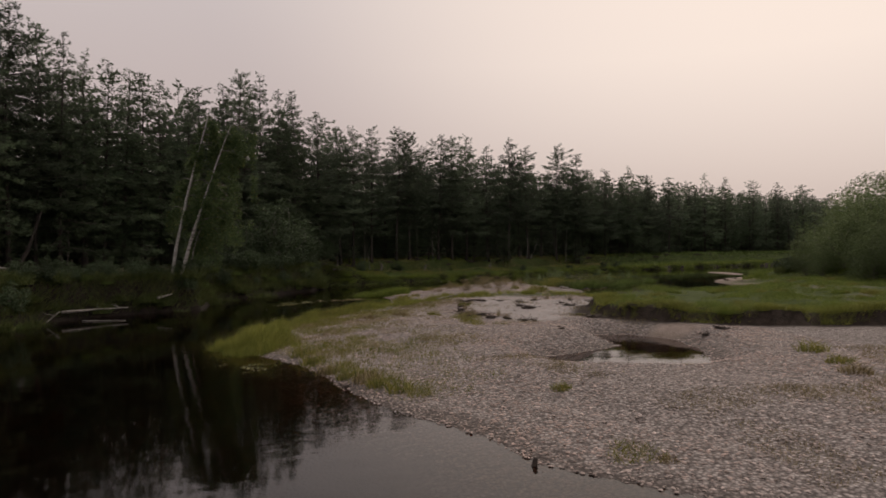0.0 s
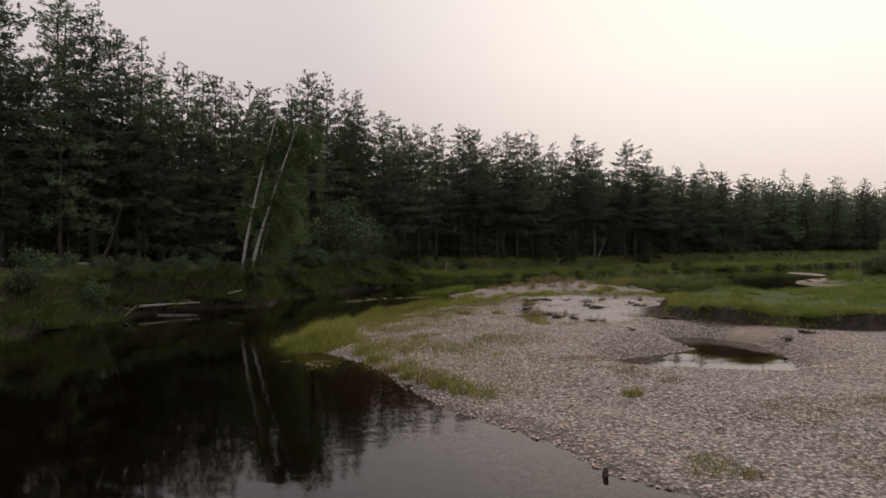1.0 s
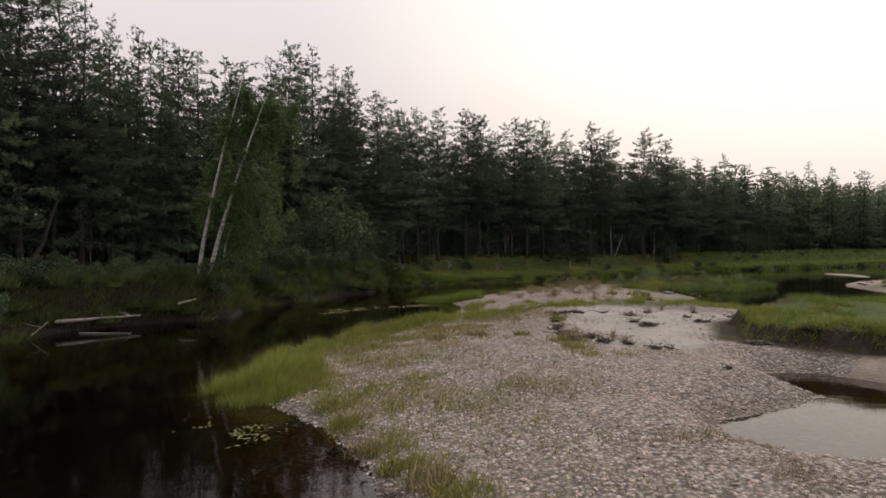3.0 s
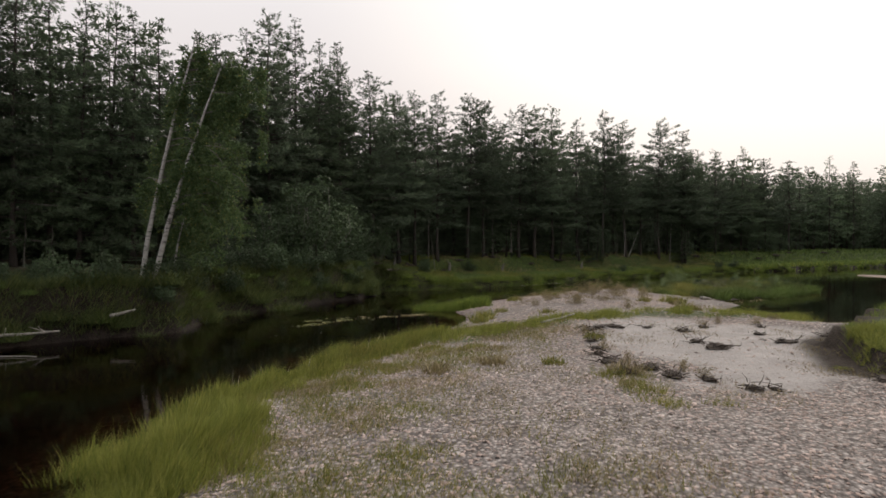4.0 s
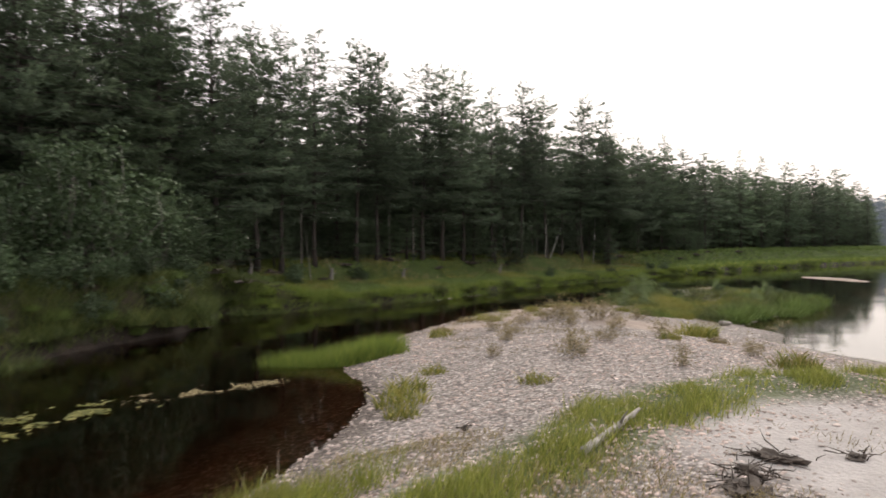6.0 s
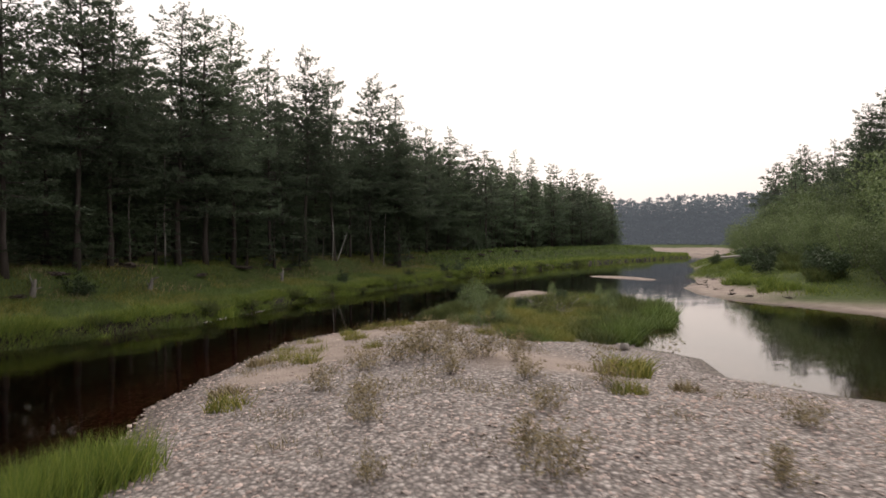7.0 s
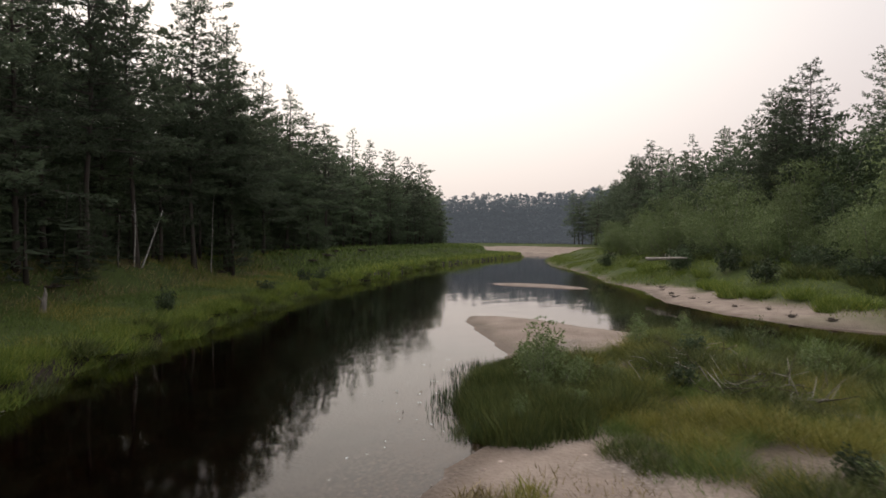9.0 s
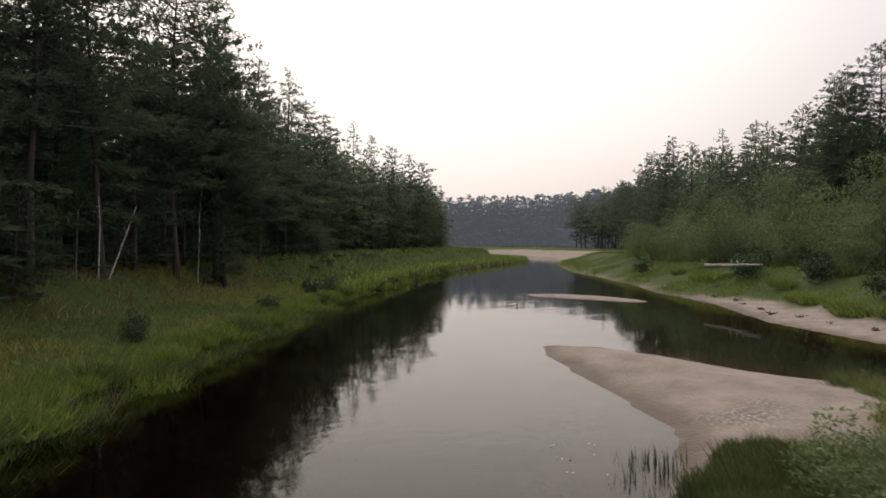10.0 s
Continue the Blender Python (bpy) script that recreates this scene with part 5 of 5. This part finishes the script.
hummocks([(12.6, 25.0), (13.7, 23.7), (15.2, 22.1), (18.0, 21.0)], 0.7, -0.1, M_GRASS, 607, "green grass hummock on the terrace edge", "hummocks of the terrace edge", 0.35, 0.65, 0.36)
hummocks(RIGHT_SHORE[8:17], 1.3, 3.2, M_GRASS_LUSH, 608, "green grass hummock above the sandy beach", "grass hummocks below the willows", 0.8, 1.5, 0.55)
hummocks(RIGHT_SHORE[8:17], 1.5, 5.6, M_GRASS_BANK, 609, "olive grass hummock below the willows", "grass hummocks below the willows", 0.9, 1.7, 0.6)

hummocks(RIGHT_SHORE[25:30], 0.6, 0.4, M_GRASS_DARK, 617, "dark green sedge hummock overhanging the island shore", "sedge hummocks of the island", 0.9, 1.6, 0.62)
hummocks(RIGHT_SHORE[25:30], 0.8, 1.1, M_GRASS_BANK, 618, "olive sedge hummock near the island shore", "sedge hummocks of the island", 0.8, 1.5, 0.62)


def mounds(n, box, chance, material, seed, label, group, lo, hi):
    """Soft mounds of long arching sedge, one by one, where chance(x, y) allows."""
    rng = np.random.default_rng(seed)
    protos_ = []
    for k in range(3):
        m = 900
        a, r = rng.uniform(0, 6.28, m), 0.55 * np.sqrt(rng.random(m))
        v, f = blades(r * np.cos(a), r * np.sin(a), 0.55 * rng.uniform(0.45, 1.1, m) * (1 - 0.6 * (r / 0.55) ** 2), 0.013, rng, 1.3, (0.03, 0.02), True, True)
        e = new("sedge_mound")
        part("turf", net("turf", v, f), material, e)
        protos_.append(tagged(e, label, "grass", group))
    x, y = rng.uniform(box[0], box[2], 4000), rng.uniform(box[1], box[3], 4000)
    ok = rng.random(4000) < chance(x, y)
    scatter(protos_, list(zip(x[ok][:n], y[ok][:n], rng.uniform(lo, hi, n))), rng)


def on_island(x, y):
    return islet(x, y) * (fields(x, y)[0] > 0.15)


def on_terrace(x, y):
    return step(0.15, 0.5, signed(x, y, TERRACE)) * step(0.42, 0.55, fbm(x, y, 1.8, 211)) * (x < 36)


ISLE = (14, 42, 31, 57)
mounds(80, ISLE, on_island, M_GRASS_GOLD, 611, "yellow-green arching sedge mound on the island", "sedge mounds on the island", 0.35, 0.95)
mounds(60, ISLE, on_island, M_GRASS_BANK, 612, "dark olive sedge mound on the island", "sedge mounds on the island", 0.45, 1.1)
mounds(32, ISLE, on_island, M_GRASS_DARK, 613, "green sedge mound on the island", "sedge mounds on the island", 0.35, 0.9)
mounds(80, (12, 18, 36, 41), on_terrace, M_GRASS_LUSH, 614, "green grass mound on the low terrace", "grass mounds of the terrace", 0.4, 0.85)
mounds(40, (12, 18, 36, 41), on_terrace, M_GRASS_GOLD, 615, "yellowing grass mound on the low terrace", "grass mounds of the terrace", 0.35, 0.75)
herbs = [bush_proto("dry_herb", leafy(620 + k, 16, 0.62, 0.42, 420, 0.10, 0.013), M_GRASS_DRY, "brown half-dry herb on gravel", "plant", "dry herbs on the bar") for k in range(3)]
hspots = [(13.4, 43.4, 1.3), (13.0, 43.8, 1.0), (12.3, 43.8, 0.9), (14.3, 42.9, 1.2), (11.0, 43.0, 0.8), (14.4, 40.0, 0.9), (11.1, 41.8, 0.8), (12.9, 42.1, 0.8), (14.5, 42.2, 0.7), (13.7, 41.1, 0.7), (13.9, 44.4, 1.0), (10.7, 37.7, 0.9), (11.0, 38.3, 0.8), (12.5, 39.5, 0.7),
          (9.5, 39.0, 0.6), (17.2, 47.6, 0.6), (16.2, 47.0, 0.6), (15.5, 45.5, 0.7), (14.6, 37.2, 0.8), (12.2, 36.3, 0.7), (7.2, 24.0, 0.4), (8.3, 28.0, 0.5), (8.1, 26.2, 0.5), (8.6, 30.4, 0.5), (7.8, 25.0, 0.5), (9.0, 24.8, 0.45), (8.9, 25.4, 0.5), (12.6, 31.6, 0.5), (13.5, 32.4, 0.5), (14.6, 32.2, 0.5), (15.6, 32.8, 0.5), (10.5, 40.8, 0.7), (16.0, 43.6, 0.7)]
scatter(herbs, hspots, np.random.default_rng(65))
sow("seed_heads", 5000, (-1.5, 21, 5.5, 34), lambda x, y, r, te, left: ~left * step(0.35, 0.1, np.abs(r - 0.1)) * 0.25 * step(0.5, 0.6, fbm(x, y, 0.8, 217)), 0.5, 0.012, M_FOAM, "pale grass seed heads along the shore", 66, 0, 0.2)
sow("reeds", 6000, (18.9, 51.7, 23.5, 55.2), lambda x, y, r, te, left: step(0.55, 0.15, np.abs(r + 0.25)) * step(0.35, 0.5, fbm(x, y, 0.9, 131)) * ~left, 0.34, 0.012, M_REED, "dark thin reeds standing in the shallows", 67, 0, 0.12)
sow("dead_grass", 60000, (3, 22, 17, 33), lambda x, y, r, te, left: ~left * step(0.5, 1.5, r) * step(0.55, 0.72, fbm(x, y, 1.3, 141)) * 0.5, 0.12, 0.012, M_GRASS_DRY, "thin brown dead grass among the pebbles", 68, 0, 0.9, True)

sow("dead_grass", 60000, (9, 38, 19, 50.5), lambda x, y, r, te, left: ~left * step(0.3, 1.0, r) * step(0.56, 0.7, fbm(x, y, 0.9, 143)) * 0.45, 0.16, 0.012, M_GRASS_DRY, "brown dead sprigs on sand and gravel", 79, 0, 0.9, True)


# ---------------------------------------------------------------- dead wood
def log_thing(name, a, b, r, material, label, seed, stubs=2, category="log", group=""):
    """A tapered fallen stem between two points, with broken stubs."""
    rng = np.random.default_rng(seed)
    a, b = np.array(a, float), np.array(b, float)
    s_ = np.linspace(0, 1, 9)[:, None]
    pts = a + (b - a) * s_ + np.cumsum(rng.normal(0, 0.012 * np.linalg.norm(b - a), (9, 3)), 0) * [0.6, 0.6, 0.2]
    e = new(name)
    part("stem", net("stem", *tube(pts, r * np.linspace(1.1, 0.45, 9), 8, 0.25, rng), True), material, e)
    for k in range(stubs):
        i = rng.integers(2, 8)
        d = unit(np.array([rng.normal(), rng.normal(), abs(rng.normal()) + 0.3]))
        L = rng.uniform(0.2, 0.6)
        q = np.array([pts[i], pts[i] + d * L * 0.5, pts[i] + d * L + rng.normal(0, 0.05, 3)])
        part("branch_stub", net("branch_stub", *tube(q, r * np.array([0.4, 0.28, 0.12]), 5), True), material, e)
    return tagged(e, label, category, group)


LOGS = [((-7.8, 31.1, 0.36), (-5.72, 32.97, 0.37), 0.06), ((-7.0, 30.9, 0.02), (-5.3, 30.7, 0.01), 0.02), ((-14.3, 37.9, 2.05), (-11.0, 36.5, 1.95), 0.09), ((-4.75, 33.9, 0.66), (-4.2, 34.4, 0.8), 0.06),
        ((-17.4, 43.6, 2.1), (-13.8, 42.4, 2.1), 0.1), ((-10.4, 30.0, 1.0), (-8.95, 29.3, 0.97), 0.06), ((-7.9, 29.7, 0.1), (-7.5, 29.9, 0.52), 0.03)]
for k, (a, b, r) in enumerate(LOGS):
    log_thing("fallen_log", a, b, r, M_DRIFT, "bleached fallen trunk on the earth bank", 700 + k, (3, 0, 1, 0, 1, 1, 1)[k], "log", "fallen logs on the bank")
log_thing("fallen_log", (51.8, 59.8, 1.5), (48.8, 56.7, 1.66), 0.1, M_DRIFT, "large pale fallen trunk below the willows", 720, 3)
log_thing("driftwood_log", ground_point(7.9, 32.2, 0.04), ground_point(9.2, 33.1, 0.12), 0.055, M_DRIFT, "weathered driftwood branch in the grass", 721, 3)
log_thing("driftwood_log", ground_point(18.55, 42.95, 0.09), ground_point(19.3, 43.42, 0.08), 0.085, M_DRIFT, "short white driftwood log on the wet beach", 722, 0)
log_thing("stump", (4.82, 10.36, -0.2), (4.88, 10.4, 0.1), 0.07, M_ROOT, "small black stump at the waterline", 724, 0, "stump")
for k, (x, y) in enumerate([(8.6, 60.0), (13.0, 62.6), (20.5, 66.6), (4.6, 57.4)]):
    log_thing("stump", ground_point(x, y, -0.1), ground_point(x + 0.12, y + 0.05, 0.55), 0.11, M_BARK_GREY, "grey broken stump at the meadow edge", 770 + k, 2, "stump", "stumps at the meadow edge")
log_thing("stick", (10.9, 16.5, -0.2), (10.93, 16.5, 0.2), 0.012, M_ROOT, "thin dark stick standing in the pool", 725, 1, "stick")
SNAGS = [(32.6, 75.8, 5.2, 0.05, 0.1), (26.6, 72.5, 4.1, 0.06, -0.1), (27.0, 72.7, 3.8, 0.07, 1.0), (12.6, 64.3, 5.4, 0.07, 0.05), (14.3, 65.3, 6.9, 0.09, 0), (25.7, 72.0, 3.6, 0.05, 0.1), (-10.9, 41.6, 4.2, 0.07, 0.05), (-10.1, 42.4, 3.6, 0.06, 0), (7.0, 58.4, 4.6, 0.05, -0.1), (22.6, 70, 4.4, 0.05, 0.2), (7.6, 58.8, 3.4, 0.05, -0.3)]
for k, (x, y, top, r, lean) in enumerate(SNAGS):
    z = zat(x, y)
    log_thing("dead_trunk", (x, y, z - 0.2), (x + lean, y + 0.1 * lean, top), r * 0.5, M_BIRCH if k in (0, 1, 2) else M_BARK_GREY, "bare pale dead trunk at the forest edge", 740 + k, 2, "tree", "dead trunks at the forest edge")
log_thing("dead_trunk", (-12.6, 39.4, zat(-12.6, 39.4) - 0.2), (-11.4, 39.8, 4.9), 0.11, M_BARK, "dark leaning dead trunk", 760, 2, "tree")


def clod_thing(x, y, size, seed, label="dark peat clod with washed-out roots on gravel"):
    """A torn lump of peat with twigs."""
    rng = np.random.default_rng(seed)
    bm = bmesh.new()
    bmesh.ops.create_icosphere(bm, subdivisions=3, radius=1.0)
    for v in bm.verts:
        q = noise.noise(v.co * 1.7 + Vector((seed, 0, 0))) * 0.7 + noise.noise(v.co * 4.5 + Vector((0, seed, 0))) * 0.55
        v.co = Vector((v.co.x * size * (1 + q), v.co.y * size * 0.6 * (1 + q), max(-0.2, v.co.z) * size * 0.24 * (1 + 1.6 * q)))
    e = new("peat_clod")
    part("clod", bm, M_ROOT, e)
    bits = []
    for k in range(int(46 * size / 0.4)):
        o = np.array([rng.normal(0, size * 0.9), rng.normal(0, size * 0.7), rng.uniform(0, 0.05)])
        d = unit(np.array([rng.normal(), rng.normal(), abs(rng.normal(0, 0.35))])) * rng.uniform(0.1, 0.34) * min(1.0, size / 0.18)
        bits.append(tube(np.array([o, o + d * 0.5 + rng.normal(0, 0.03, 3) * [1, 1, 0.3], o + d]), [0.009, 0.007, 0.003], 3))
    tagged(part("root_mat", net("root_mat", *joined(bits), True), M_ROOT, e), kind="stuff")
    e.location = ground_point(x, y, 0.02)
    e.rotation_euler = (0, 0, rng.uniform(0, 6.28))
    return tagged(e, label, "debris", "peat clods on the bar")


for k, (x, y, size) in enumerate([(8.9, 30.9, 0.4), (9.9, 31.6, 0.35), (9.3, 31.3, 0.3), (7.8, 26.4, 0.3), (8.3, 25.6, 0.42), (8.5, 25.0, 0.4), (10.8, 28.6, 0.3), (10.9, 27.8, 0.45), (10.8, 31.4, 0.2), (12.1, 23.9, 0.5), (9.4, 23.8, 0.3), (9.7, 23.7, 0.2), (12.9, 28.2, 0.35),
                                  (11.5, 30.6, 0.3), (7.6, 25.2, 0.3), (7.9, 27.4, 0.25), (8.2, 28.3, 0.22), (8.7, 29.9, 0.3), (8.0, 26.9, 0.2), (9.0, 24.6, 0.25), (12.4, 31.2, 0.25), (13.8, 28.0, 0.22), (14.4, 31.6, 0.2), (9.5, 20.7, 0.14), (13.6, 24.0, 0.4), (14.6, 23.3, 0.45), (15.6, 22.9, 0.4), (13.9, 19.9, 0.25), (14.6, 20.1, 0.3), (7.2, 34.1, 0.12), (9.8, 33.0, 0.1), (8.4, 29.2, 0.2), (2.2, 16.6, 0.15), (2.6, 15.9, 0.15), (1.9, 17.8, 0.18), (1.1, 19.4, 0.2), (13.2, 29.8, 0.2)]):
    clod_thing(x, y, size * 0.62, 800 + k)
for k, (x, y, size) in enumerate([(3.3, 53.2, 0.5), (4.4, 52.9, 0.45), (2.6, 52.3, 0.4), (5.4, 53.3, 0.35), (3.8, 53.6, 0.4), (4.8, 53.5, 0.35)]):
    clod_thing(x, y, size, 850 + k, "torn dark bank earth with roots at the waterline")

crng = np.random.default_rng(73)
for k, (p, q) in enumerate(zip(*along(LEFT_SHORE[19:31], 3.4))):
    x, y = p + q * crng.uniform(5.2, 6.6)
    clod_thing(x, y, crng.uniform(0.3, 0.6), 880 + k, "dark root tangle on the old cut bank of the meadow")
for k, (p, q) in enumerate(zip(*along(RIGHT_SHORE[9:17], 1.7))):
    x, y = p + q * crng.uniform(0.6, 1.8)
    clod_thing(x, y, crng.uniform(0.06, 0.15), 920 + k, "small dark peat crumb on the sandy beach")


def twig_heap(x, y, size, n, seed):
    rng = np.random.default_rng(seed)
    e = new("driftwood_heap")
    for k in range(n):
        o = np.array([rng.normal(0, size), rng.normal(0, size * 0.7), rng.uniform(0.0, 0.2)])
        d = np.array([rng.normal(), rng.normal(), abs(rng.normal(0, 0.3))])
        d = d / np.linalg.norm(d) * rng.uniform(0.2, 0.6)
        q = np.array([o, o + 0.5 * d + rng.normal(0, 0.06, 3), o + d + [0, 0, 0.05]])
        part("twig", net("twig", *tube(q, [0.009, 0.007, 0.003], 4), True), M_DRIFT if k % 2 else M_ROOT, e)
    e.location = ground_point(x, y, 0.0)
    return tagged(e, "heap of grey and dark driftwood twigs", "driftwood", "driftwood heaps")


for k, (x, y, size, n) in enumerate([(23.0, 50.4, 0.5, 34), (24.6, 50.3, 0.5, 34), (23.0, 49.2, 0.4, 24), (22.0, 49.3, 0.4, 20), (22.3, 48.3, 0.35, 16), (-10.2, 23.6, 0.5, 14), (5.4, 61.5, 0.9, 16), (20.2, 68.6, 0.7, 16), (-12.0, 38.6, 0.8, 14)]):
    twig_heap(x, y, size, n, 870 + k)


def weed(name, line, wide, n, material, label, seed, size=0.09):
    """Leaves lying flat on the water along a line."""
    rng = np.random.default_rng(seed)
    p = np.asarray(line, float)
    seg = np.concatenate([[0], np.cumsum(np.linalg.norm(np.diff(p, axis=0), axis=1))])
    s_ = rng.uniform(0, seg[-1], n)
    x = np.interp(s_, seg, p[:, 0]) + rng.normal(0, wide, n)
    y = np.interp(s_, seg, p[:, 1]) + rng.normal(0, wide, n)
    keep = vnoise(x, y, 0.5, seed) > 0.45
    x, y = x[keep], y[keep]
    a = rng.uniform(0, 6.28, len(x))
    c = []
    for k, (rx, ry) in enumerate(((1, 0), (0, 0.35), (-1, 0), (0, -0.35))):
        w = size * rng.uniform(0.5, 1.3, len(x))
        c.append(np.stack([x + (rx * np.cos(a) - ry * np.sin(a)) * w, y + (rx * np.sin(a) + ry * np.cos(a)) * w, rng.uniform(0.006, 0.03, len(x))], 1))
    v = np.stack(c, 1).reshape(-1, 3)
    return tagged(part(name, net(name, v, np.arange(len(v)).reshape(-1, 4)), material), label, "water plant", kind="stuff")


weed("floating_weed", [(0.6, 36.4), (1.1, 37.3), (2.4, 38.1)], 0.22, 900, M_LILY, "yellowish water weed floating on the river", 91)
weed("floating_weed", [(2.6, 38.4), (3.6, 38.8), (5.0, 39.2)], 0.13, 700, M_GRASS_DRY, "pale foam and weed streak on the river", 92, 0.05)
weed("floating_weed", [(-0.1, 19.2), (0.6, 18.8)], 0.3, 240, M_LILY, "yellow-green weed floating off the tussock", 93, 0.06)
weed("floating_weed", [(19.8, 42.6), (21.6, 43.6), (22.5, 44.6)], 0.2, 140, M_GRASS_DRY, "pale leaves floating by the beach", 94, 0.05)
weed("floating_weed", [(44, 57), (41, 54.9), (38.5, 53.6)], 0.3, 260, M_LILY, "weed floating along the right shore", 95, 0.12)
weed("floating_weed", [(12.0, 55.1), (13.6, 56.2), (14.6, 57.0), (16.2, 58.4)], 0.1, 150, M_FOAM, "white foam flecks along the meadow bank", 96, 0.05)
weed("floating_weed", [(17.7, 52.6), (18.8, 52.9), (20.6, 53.8), (23.5, 55.6)], 0.35, 70, M_FOAM, "pale leaves and foam flecks off the island", 97, 0.028)
weed("floating_weed", [(-0.6, 33.6), (1.4, 34.8)], 0.25, 8, M_FOAM, "few pale leaves drifting on the dark river", 98, 0.04)
